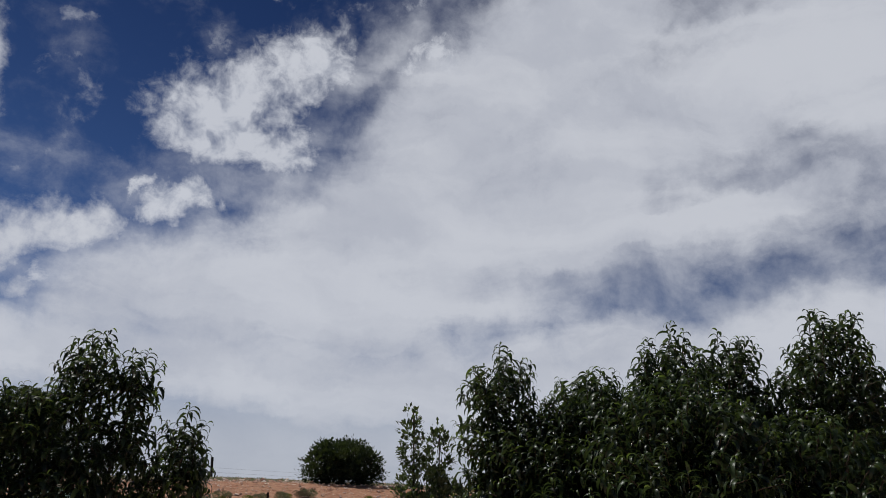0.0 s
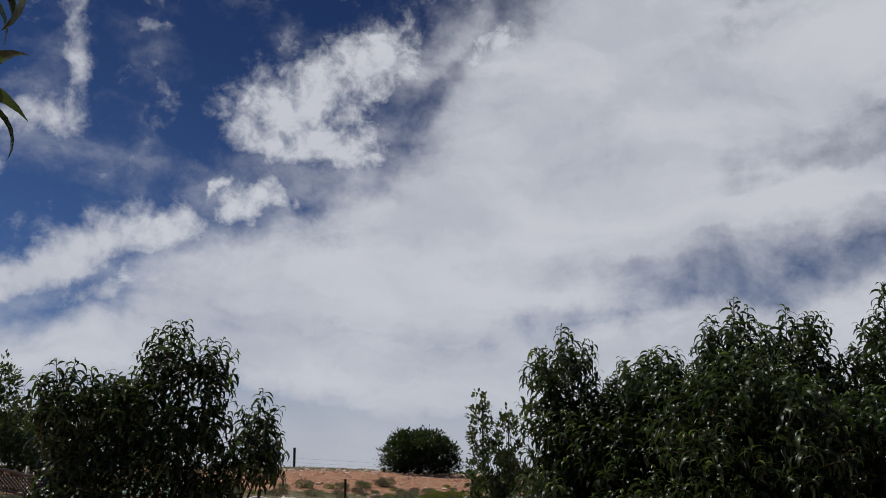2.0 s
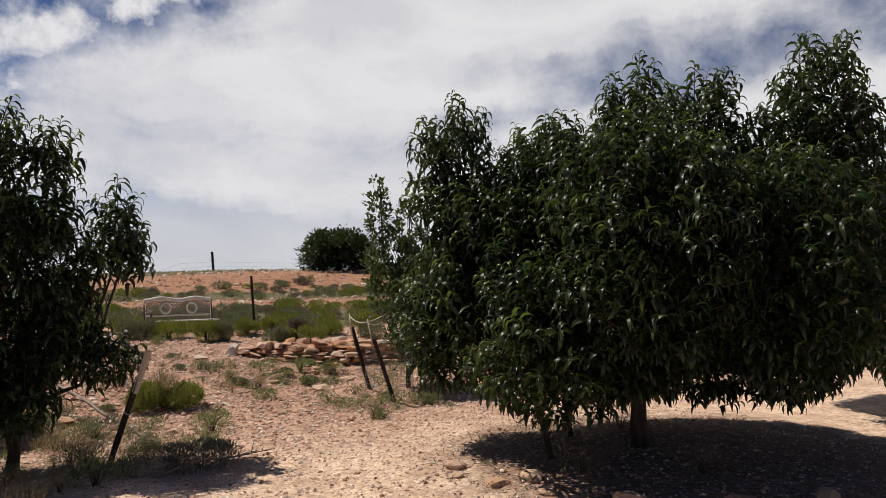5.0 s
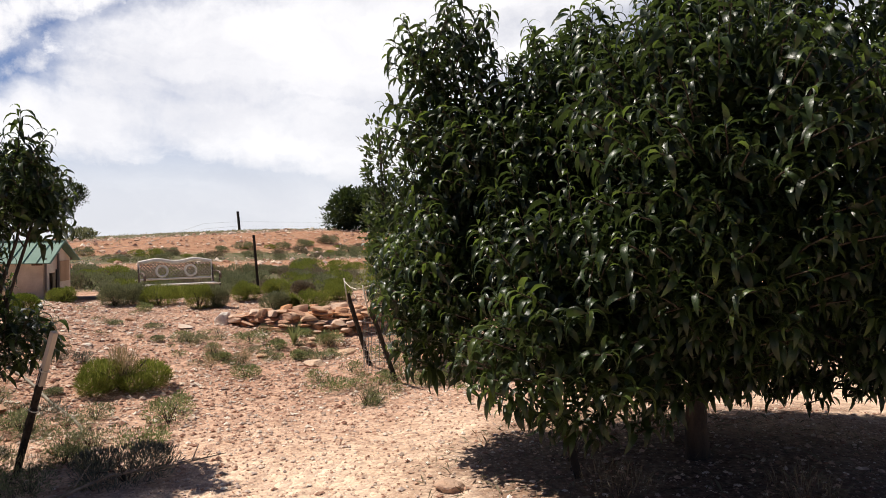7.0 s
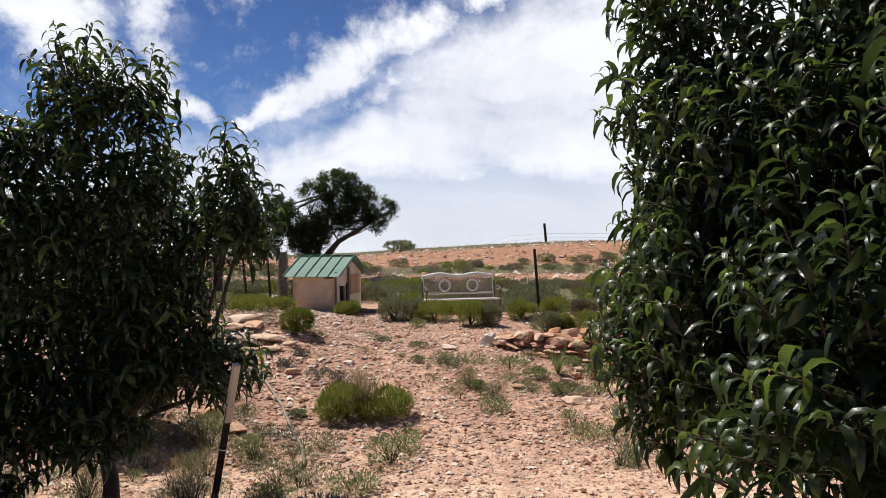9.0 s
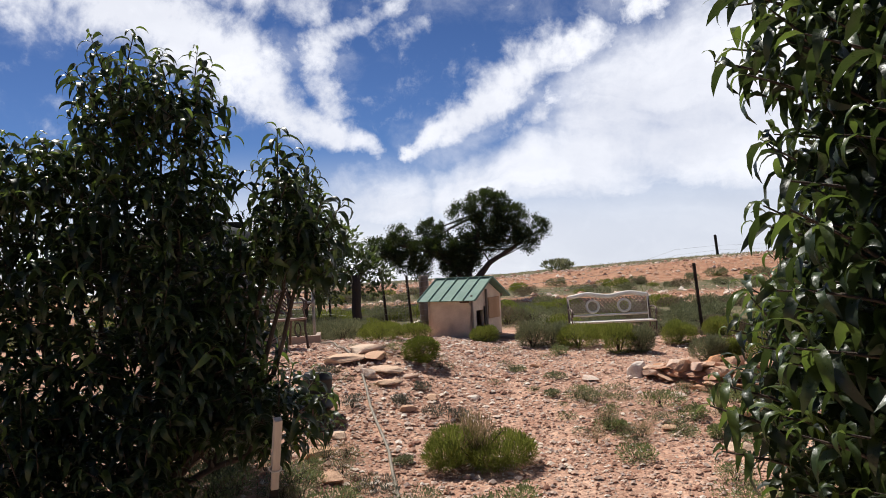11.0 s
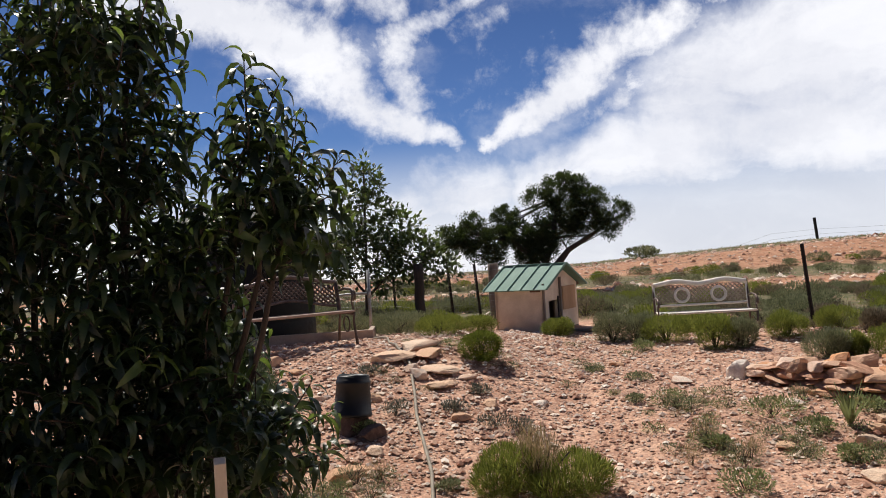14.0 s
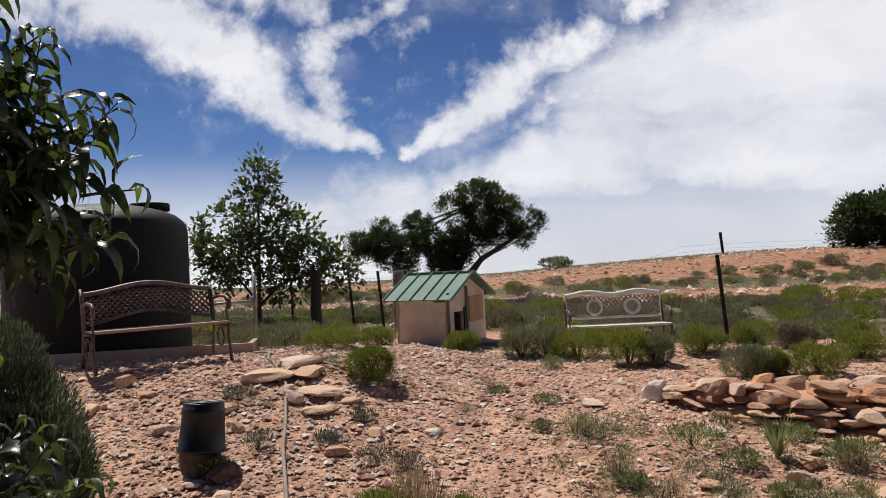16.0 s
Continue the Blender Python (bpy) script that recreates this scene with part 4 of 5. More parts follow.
JUNIPER = [(-0.35, 0.1, 1.15, 0.55, 0.5, 0.30), (-0.1, 0.1, 1.55, 0.5, 0.5, 0.34), (0.64, -0.19, 3.37, 0.62, 0.7, 0.37), (-0.14, -0.16, 2.93, 0.41, 0.5, 0.37), (0.74, 0.25, 2.55, 0.74, 0.82, 0.4), (1.57, -0.33, 2.87, 0.59, 0.68, 0.37), (1.26, 0.08, 2.16, 0.59, 0.68, 0.35), (0.44, 0.18, 1.94, 0.56, 0.65, 0.37), (2.35, -0.25, 2.38, 0.38, 0.47, 0.32), (2.06, -0.36, 1.94, 0.27, 0.36, 0.17), (-0.19, -0.18, 2.06, 0.37, 0.46, 0.29), (-1.26, 0.13, 2.57, 0.38, 0.47, 0.29), (-0.83, 0.05, 1.91, 0.5, 0.59, 0.37), (-1.48, -0.28, 1.76, 0.53, 0.62, 0.37), (-0.58, -0.05, 1.36, 0.44, 0.53, 0.26), (-1.78, 0.14, 1.23, 0.44, 0.53, 0.2), (-2.37, -0.06, 2.36, 0.38, 0.47, 0.26), (-3.24, 0.11, 2.04, 0.35, 0.45, 0.32), (-2.67, 0.37, 1.92, 0.5, 0.59, 0.35), (-2.23, 0.15, 1.53, 0.44, 0.53, 0.29), (-3.15, -0.09, 1.57, 0.24, 0.33, 0.14)]
wood_tree("juniper_tree", at_ground(-0.95, 21.3), [([(-0.04, 0, 0.52), (-0.04, 0, 1.04), (0.23, 0, 1.59), (0.37, 0, 2.39), (0.55, 0, 3.11)], 0.16, 0.05), ([(0.01, 0, 0.51), (0.43, 0, 0.98), (0.72, 0, 1.33), (1.49, 0, 1.76), (2.16, 0, 2.21)], 0.14, 0.04), ([(-0.12, 0, 0.52), (-0.41, 0, 1.17), (-1.11, 0, 1.74), (-2.39, 0, 2.08)], 0.14, 0.05)],
          [(x, y, z, a * 1.14, b * 1.1, c * 1.18) for x, y, z, a, b, c in JUNIPER], 96000, (0.045, 0.08), JUNIPER_LEAF, JUNIPER_BARK, SMALL_LEAVES, "spreading dark juniper tree with leaning trunks on the slope", 31, 0.5, 150, 0.21)
FAR_JUNIPER = [(-0.35, 0.1, 1.15, 0.55, 0.5, 0.30), (-0.1, 0.1, 1.55, 0.5, 0.5, 0.34), (-1.6, 0, 0.5, 0.9, 0.9, 0.6), (0, -0.3, 0.6, 1.6, 1.2, 0.7), (1.6, 0, 0.5, 1.0, 0.9, 0.6), (0, 0, 1.5, 1.7, 1.6, 1.3), (-1.4, 0, 1.1, 1.1, 1.1, 1.0), (1.4, 0, 1.2, 1.2, 1.1, 1.0), (0.4, 0, 2.0, 1.3, 1.2, 0.8), (-0.7, 0, 1.9, 1.0, 1.0, 0.75)]
wood_tree("juniper_tree", at_ground(17.6, 33.6), [([(0, 0, -0.1), (0.1, 0, 0.8), (0, 0, 1.8)], 0.25, 0.1)], [(x, y, z * 0.9, a, b, c * 0.85) for x, y, z, a, b, c in FAR_JUNIPER], 20000, (0.14, 0.24), JUNIPER_LEAF, JUNIPER_BARK, NEEDLES + SMALL_LEAVES, "round dark juniper tree on the ridge", 32, 0.5, 60, 0.38)
ASPEN = [(0.1, 0, 2.55, 0.32, 0.32, 0.45), (0.05, 0, 1.95, 0.62, 0.6, 0.5), (-0.5, 0, 1.7, 0.55, 0.5, 0.55), (0.55, 0, 1.6, 0.55, 0.5, 0.45), (0.95, 0, 1.25, 0.5, 0.5, 0.4), (1.3, 0, 1.0, 0.4, 0.4, 0.35), (0.0, 0, 1.3, 0.75, 0.6, 0.5), (-0.7, 0, 1.2, 0.4, 0.4, 0.5), (0.5, 0, 0.95, 0.5, 0.5, 0.35)]
wood_tree("poplar_tree", at_ground(-3.25, 9.2), [([(0, 0, -0.1), (0.02, 0, 0.6), (0.05, 0, 1.4), (0.1, 0, 2.9)], 0.05, 0.012), ([(0.02, 0, 0.55), (0.4, 0, 0.9), (1.2, 0, 1.15)], 0.03, 0.01), ([(0.02, 0, 0.6), (-0.3, 0, 1.0), (-0.65, 0, 1.6)], 0.025, 0.01)],
          ASPEN, 6400, (0.08, 0.125), POPLAR_LEAF, BARK, SMALL_LEAVES, "young poplar tree with small fluttering grey-green leaves", 33, 0.2, 14, 0.13)
SPIRE = [(-0.44, 0, 2.3, 0.15, 0.15, 0.5), (0.06, 0.1, 2.1, 0.18, 0.17, 0.45), (-0.24, 0, 1.6, 0.36, 0.36, 0.52), (-0.3, -0.1, 1.25, 0.32, 0.32, 0.42), (0.25, 0, 1.3, 0.48, 0.4, 0.55), (0.15, 0, 0.8, 0.5, 0.45, 0.4), (0.3, 0, 0.5, 0.4, 0.38, 0.3)]
wood_tree("apple_tree", at_ground(3.5, 1.05), [([(0, 0, -0.1), (0, 0, 0.6), (-0.35, 0, 1.5), (-0.44, 0, 2.7)], 0.035, 0.008), ([(0, 0, 0.5), (0.05, 0, 1.2), (0.06, 0.1, 2.4)], 0.025, 0.008)],
          SPIRE, 9500, (0.05, 0.08), POPLAR_LEAF, BARK, SMALL_LEAVES, "slim young fruit tree with upright leafy shoots", 34, 0.7, 10, 0.07)
bush(at_ground(-1.5, 0.8), 0.42, 0.42, 1.15, "feathery grey-green juniper shrub behind the peach tree", SHRUB_JUNIPER, 35, 42000, (0.03, 0.06), "juniper_shrub", templates=NEEDLES, up=1.1,
     lobes=[(0, 0, 0.35, 0.40, 0.40, 0.38), (0.05, 0, 0.65, 0.33, 0.33, 0.36), (0.0, 0.02, 0.92, 0.22, 0.22, 0.30), (0.22, -0.1, 0.5, 0.26, 0.26, 0.3), (-0.1, -0.15, 0.8, 0.22, 0.2, 0.3)])
bush(at_ground(2.9, 37.0), 0.9, 0.8, 0.6, GREY, SAGE_LEAF, 36, 700, (0.15, 0.3), "sagebrush")


# ---- rocks ----
def rock_mesh(seed, flat=0.5, cuts=9):
    """A broken sandstone piece: a lump cut flat by several cleavage planes."""
    rng = np.random.default_rng(300 + seed)
    bm = bmesh.new()
    bmesh.ops.create_icosphere(bm, subdivisions=3, radius=0.5)
    planes = [(Vector(rng.normal(size=3)).normalized(), rng.uniform(0.26, 0.40)) for _ in range(cuts)] + [(Vector((rng.normal(0, 0.12), rng.normal(0, 0.12), 1)).normalized(), 0.30), (Vector((0, 0, -1)), 0.3)]
    for v in bm.verts:
        for nrm, d in planes:
            over = v.co.dot(nrm) - d
            if over > 0:
                v.co -= nrm * over * 0.94
        p = v.co * 3.0 + Vector((seed * 7.3, seed * 3.1, 0))
        v.co *= 1 + 0.10 * noise.noise(p) + 0.06 * noise.noise(p * 3.1) + 0.035 * noise.noise(p * 8)
        v.co.z *= flat
    me = bpy.data.meshes.new("stone")
    bm.to_mesh(me)
    bm.free()
    me.materials.append(STONE)
    return me


ROCKS = [rock_mesh(k, f) for k, f in enumerate((0.35, 0.5, 0.7, 0.4, 0.9, 0.3, 0.55, 0.45))]


PALE_ROCKS = [me.copy() for me in ROCKS]
for me in PALE_ROCKS:
    me.materials[0] = PALE_STONE


def stone_wall():
    rng = np.random.default_rng(21)
    w = thing("stone_wall", (0, 0, 0), "low dry-stacked wall of orange and pale sandstone slabs", "wall")
    path = [Vector((2.0, 3.98, 0)), Vector((2.38, 3.48, 0)), Vector((2.70, 3.15, 0)), Vector((3.02, 2.96, 0)), Vector((3.45, 2.7, 0)), Vector((4.2, 2.7, 0)), Vector((5.0, 2.9, 0))]
    lens = [(b - a).length for a, b in zip(path, path[1:])]
    for course in range(6):
        for row in range(2):
            s = (0.08, 0.12, 0.25, 0.45, 0.8, 1.3)[course] + rng.uniform(0, 0.1)
            while s < 3.2:
                L = rng.uniform(0.12, 0.32)
                k, q = 0, s + L / 2
                while k < len(lens) - 1 and q > lens[k]:
                    q -= lens[k]
                    k += 1
                d = (path[k + 1] - path[k]).normalized()
                p = path[k] + d * q + Vector((-d.y, d.x, 0)) * (rng.uniform(-0.06, 0.06) + row * 0.15 + course * 0.03)
                th = rng.uniform(0.045, 0.088)
                ob = part("stone", ROCKS[int(rng.integers(8))], STONE, w)
                ob.matrix_basis = Matrix.Translation((p.x, p.y, height(p.x, p.y) + 0.03 + course * 0.05 + rng.uniform(-0.015, 0.02))) @ Euler((rng.normal(0, 0.12), rng.normal(0, 0.12), math.atan2(d.y, d.x) + rng.normal(0, 0.4))).to_matrix().to_4x4() @ Matrix.Diagonal((L * 1.2, rng.uniform(0.18, 0.30), th * 2.7, 1))
                s += L * rng.uniform(0.95, 1.12)
    return w


stone_wall()


WHITE_STONE = plain("white_stone", (0.62, 0.52, 0.45), (0.82, 0.73, 0.65), 5, 0.9, 0, 0.5, 0.01)
DARK_STONE = plain("dark_red_stone", (0.09, 0.05, 0.038), (0.19, 0.115, 0.09), 9, 0.9, 0, 0.6, 0.01)


def boulder(x, y, sx, sy, sz, kind, turn, label="pale pink sandstone slab lying on the gravel", name="flat_rock", mat=None):
    me = ROCKS[kind]
    me = PALE_ROCKS[kind] if mat is None else me.copy()
    if mat:
        me.materials[0] = mat
    ob = new(name, me)
    ob.matrix_basis = Matrix.Translation(at_ground(x, y, sz * 0.25)) @ pose(0, 0, 0, 3, -4, turn) @ Matrix.Diagonal((sx * 1.45, sy * 1.45, sz * (1.1 + 0.6 / (0.35, 0.5, 0.7, 0.4, 0.9, 0.3, 0.55, 0.45)[kind]), 1))
    return tagged(ob, label, "rock", "rocks on the slope")


for k, (x, y, sx, sy, sz) in enumerate([(-1.18, 3.62, 0.36, 0.3, 0.13), (-1.0, 4.0, 0.42, 0.26, 0.09), (-0.84, 3.72, 0.30, 0.2, 0.08), (-0.64, 3.36, 0.34, 0.22, 0.10), (-0.83, 3.2, 0.15, 0.14, 0.1), (-0.59, 3.02, 0.28, 0.18, 0.09), (-0.92, 3.36, 0.16, 0.12, 0.09), (-0.43, 2.64, 0.14, 0.1, 0.07), (-0.28, 2.36, 0.14, 0.10, 0.09),
                                        (-2.44, 3.62, 0.16, 0.13, 0.15), (-2.45, 3.05, 0.2, 0.16, 0.08), (-2.09, 3.34, 0.15, 0.1, 0.07), (-1.07, 2.6, 0.11, 0.09, 0.08), (-1.02, 1.78, 0.13, 0.1, 0.05), (-0.1, 2.79, 0.16, 0.1, 0.07), (-0.41, 3.31, 0.17, 0.1, 0.06), (-0.82, 1.25, 0.25, 0.17, 0.09), (0.3, 2.98, 0.14, 0.1, 0.06),
                                        (1.53, 3.77, 0.18, 0.12, 0.06), (2.05, 2.07, 0.14, 0.1, 0.06), (2.58, 2.14, 0.16, 0.13, 0.10), (2.73, 2.37, 0.12, 0.12, 0.10), (-0.75, 1.6, 0.14, 0.1, 0.07), (-1.3, 3.0, 0.14, 0.12, 0.1), (-1.6, 2.6, 0.16, 0.12, 0.09), (-1.9, 2.2, 0.15, 0.12, 0.08), (-0.6, 0.75, 0.15, 0.12, 0.08), (-0.7, 4.2, 0.14, 0.1, 0.06),
                                        (0.95, 4.5, 0.16, 0.1, 0.05), (0.1, 5.3, 0.16, 0.1, 0.05), (2.45, 1.45, 0.18, 0.14, 0.09), (3.0, 1.9, 0.2, 0.14, 0.09), (1.75, -3.6, 0.16, 0.12, 0.08), (1.55, -3.0, 0.18, 0.12, 0.07), (2.3, 2.95, 0.12, 0.1, 0.07), (2.85, 2.6, 0.16, 0.1, 0.08)]):
    boulder(x, y, sx, sy, sz, k % 8, k * 47)
boulder(2.06, 3.9, 0.17, 0.15, 0.2, 4, 20, "white rounded rock at the end of the stone wall", "rock", WHITE_STONE)
boulder(-1.06, 2.02, 0.24, 0.22, 0.2, 4, 20, "dark red stone under the bucket", "stone", DARK_STONE)
boulder(-0.86, 1.86, 0.16, 0.15, 0.13, 2, 70, "dark rounded stone beside the bucket", "stone", DARK_STONE)


def pebbles(name, label, count, area, size, chance, mat, seed):
    """Loose stones, too many to count."""
    rng = np.random.default_rng(seed)
    shapes = []
    for k in range(8):
        v = np.array([(1, 0, 0), (-1, 0, 0), (0, 1, 0), (0, -1, 0), (0, 0, 1), (0, 0, -1)], float) * 0.5
        v = np.concatenate([v, np.array([(1, 1, 0.7), (-1, 1, 0.6), (-1, -1, 0.7), (1, -1, 0.5)]) * 0.33])
        v *= rng.uniform(0.75, 1.2, (10, 1))
        shapes.append(v)
    tri = [(4, 0, 6), (4, 6, 2), (4, 2, 7), (4, 7, 1), (4, 1, 8), (4, 8, 3), (4, 3, 9), (4, 9, 0), (0, 2, 6), (2, 1, 7), (1, 3, 8), (3, 0, 9)]
    V, F, n0 = [], [], 0
    x0, x1, y0, y1 = area
    for x, y, u in zip(rng.uniform(x0, x1, count), rng.uniform(y0, y1, count), rng.random(count)):
        p, big = chance(x, y)
        if u > p:
            continue
        s = min(size * 6, size * math.exp(abs(rng.normal(0, 0.78)))) * big
        v = shapes[int(rng.integers(8))]
        a = rng.uniform(0, 6.28)
        ca, sa = math.cos(a), math.sin(a)
        sx, sy, sz = s * rng.uniform(0.9, 1.4), s * rng.uniform(0.75, 1.1), s * rng.uniform(0.55, 1.0)
        z = ground_z(x, y) + sz * 0.16
        V.append(np.stack([x + (v[:, 0] * sx * ca - v[:, 1] * sy * sa), y + (v[:, 0] * sx * sa + v[:, 1] * sy * ca), z + v[:, 2] * sz], 1))
        F += [(a0 + n0, b0 + n0, c0 + n0) for a0, b0, c0 in tri]
        n0 += len(v)
    ob = new(name, mesh_of(name, np.concatenate(V).tolist(), F, mat, False))
    tagged(ob, label, "gravel", kind="stuff")


def slope_chance(x, y):
    d = smooth(y, -2.4, 1.2) * (0.6 + 0.4 * smooth(x, 2.2, -0.5))
    return 0.62 + 0.38 * d, 0.62 + 0.48 * d


def bank_chance(x, y):
    yt = y + 0.08 * x
    on = 17.5 < yt < 22.5 or 28.5 < yt < 37
    return (1.0 if on else 0.12), 1.0


def pebble_material():
    def build(n, bsdf, out):
        rnd = n.add("ShaderNodeNewGeometry").outputs["Random Per Island"]
        co = n.add("ShaderNodeTexCoord").outputs["Object"]
        fine = n.tex(co, 60.0, 4.0)
        r = n.add("ShaderNodeValToRGB", {0: rnd})
        e = r.color_ramp.elements
        e[0].position, e[0].color = 0.0, rgb(0.27, 0.13, 0.09)
        e[1].position, e[1].color = 1.0, rgb(0.84, 0.74, 0.64)
        for p, c in ((0.25, (0.50, 0.305, 0.22)), (0.5, (0.66, 0.45, 0.335)), (0.68, (0.47, 0.36, 0.31)), (0.85, (0.73, 0.57, 0.45))):
            e.new(p).color = rgb(*c)
        col = n.mix(0.4, r.outputs[0], n.mix(fine, rgb(0.6, 0.6, 0.6), rgb(1.3, 1.3, 1.3)), "MULTIPLY")
        setin(n, bsdf, base=col, rough=0.9, spec=0.2, normal=bumped(n, fine, 0.4, 0.004))
    return material("gravel_stones", build)


PEBBLE = pebble_material()
pebbles("gravel", "loose pink, tan and grey stones scattered over the slope", 110000, (-3.6, 5.0, -5.6, 7.0), 0.0098, slope_chance, PEBBLE, 4)
pebbles("rubble", "pink rubble lying over the far banks", 17000, (-14, 26, 8, 42), 0.042, bank_chance, PEBBLE, 6)


def far_grass():
    """Dry and green tufts of the terraces."""
    rng = np.random.default_rng(9)
    for name, mat, n, hgt in (("green_grass", WEED_LEAF, 14000, (0.05, 0.15)), ("dry_grass", DRY_GRASS, 7000, (0.05, 0.14))):
        rows = []
        while len(rows) < n:
            x, y = rng.uniform(-16, 28), rng.uniform(7.5, 44)
            yt = y + 0.08 * x
            if (17.5 < yt < 22.5 or 29 < yt < 35.5) and rng.random() < 0.88 or (-1.2 < x < 1.0 and y < 8.6):
                continue
            for _ in range(4):
                px, py = x + rng.normal(0, 0.07), y + rng.normal(0, 0.07)
                rows.append((px, py, ground_z(px, py) - 0.01, rng.normal(0, 0.5), rng.normal(0, 0.5), 1.0, rng.uniform(*hgt)))
        ob = new(name, leaves_mesh(name, rows, NEEDLES, mat, 9))
        tagged(ob, "tufts of %s covering the terraces" % name.replace("_", " "), "grass", kind="stuff")


far_grass()


# ---- doghouse ----
def doghouse():
    D, L, H, R = 1.1, 0.78, 0.69, 0.965  # depth of the gable side, length under the ridge, wall and ridge heights
    t = thing("doghouse", (0.05, 6.97, 1.41), "small tan stucco doghouse with a green standing-seam metal roof", "doghouse", "", -22.3)
    th = 0.04

    def panel(name, pts, d, mat, label=""):
        bm = bmesh.new()
        a = [bm.verts.new(p) for p in pts]
        b = [bm.verts.new(Vector(p) + Vector(d)) for p in pts]
        bm.faces.new(a)
        bm.faces.new(list(reversed(b)))
        n = len(pts)
        for i in range(n):
            bm.faces.new((a[i], b[i], b[(i + 1) % n], a[(i + 1) % n]))
        bmesh.ops.recalc_face_normals(bm, faces=bm.faces)
        return part(name, bm, mat, t, label)

    part("wall", boxed(L - 0.01, th, H - 0.06, (-L / 2, th / 2, H / 2 + 0.03), None, 0.004), STUCCO, t, "tan stucco wall")
    part("wall", boxed(L - 0.01, th, H - 0.06, (-L / 2, D - th / 2, H / 2 + 0.03), None, 0.004), STUCCO, t)
    panel("wall", [(-L, 0, 0.05), (-L, D, 0.05), (-L, D, H), (-L, D / 2, R - 0.03), (-L, 0, H)], (th, 0, 0), STUCCO)
    # gable with the doorway cut in
    a, b, h = 0.15, 0.41, 0.47
    panel("wall", [(0, 0, 0.05), (0, a, 0.05), (0, a, h), (0, b, h), (0, b, 0.05), (0, D, 0.05), (0, D, H), (0, D / 2, R - 0.03), (0, 0, H)], (-th, 0, 0), STUCCO, "stucco gable with a dark doorway")
    part("floor", boxed(L, D, 0.05, (-L / 2, D / 2, 0.022)), WEATHERED, t)
    part("doorway_trim", boxed(0.02, 0.03, h, (0.012, b + 0.02, h / 2 + 0.05), None, 0.004), STEEL_POST, t)
    part("board", boxed(0.03, 0.04, H + 0.1, (0.018, 0.50, H / 2 + 0.05), None, 0.004), WEATHERED, t, "weathered upright board")
    part("panel", boxed(0.02, 0.42, 0.34, (0.014, 0.78, 0.48), None, 0.004), PLY, t, "orange-tan plywood panel")
    part("corner_trim", boxed(0.03, 0.03, H, (0.006, -0.006, H / 2 + 0.03), None, 0.004), WEATHERED, t)
    part("fascia", boxed(0.16, 0.02, 0.07, (-0.12, -0.012, H - 0.05), None, 0.003), RUST, t, "rusty dark patch under the eave")
    # roof slopes with raised seams
    over, ov = 0.135, 0.125
    slope = math.atan2(R - H, D / 2)
    for sgn in (-1, 1):
        m = Matrix.Translation((-L / 2, D / 2, R)) @ Matrix.Rotation(-sgn * slope, 4, "X")
        w = (D / 2) / math.cos(slope) + over
        roof = part("roof", boxed(L + 2 * ov, w, 0.014, (0, sgn * w / 2, 0.01), None, 0.003), ROOF_GREEN, t, "green metal roof")
        roof.matrix_basis = m
        for i in range(6):
            x = -(L / 2 + ov) + 0.01 + i * (L + 2 * ov - 0.02) / 5
            part("seam", boxed(0.012, w, 0.022, (x, sgn * w / 2, 0.026), None, 0.003), ROOF_GREEN, roof)
        # added dark strip that stands in for the shadow line under the eave
        part("eave_shadow_board", boxed(L + 0.06, 0.02, 0.05, (-L / 2, D / 2 + sgn * (D / 2 + 0.012), H - 0.02)), WEATHERED, t)
    part("ridge_cap", boxed(L + 2 * ov, 0.09, 0.014, (-L / 2, D / 2, R + 0.022), None, 0.004), ROOF_GREEN, t)


PLY = plain("plywood", (0.36, 0.21, 0.11), (0.50, 0.32, 0.18), 5, 0.8, 0, 0.3, 0.002, (1, 1, 0.2))
RUST = plain("rusty_metal", (0.06, 0.03, 0.02), (0.17, 0.08, 0.045), 10, 0.8, 0.3)
doghouse()


def loose_board(x, y, L, turn, label):
    t = thing("loose_board", at_ground(x, y, 0.03), label, "board", "", turn)
    part("board", boxed(L, 0.14, 0.035, (0, 0, 0), None, 0.005), WEATHERED, t)


loose_board(0.62, 7.25, 0.6, -10, "grey weathered board lying by the doghouse")


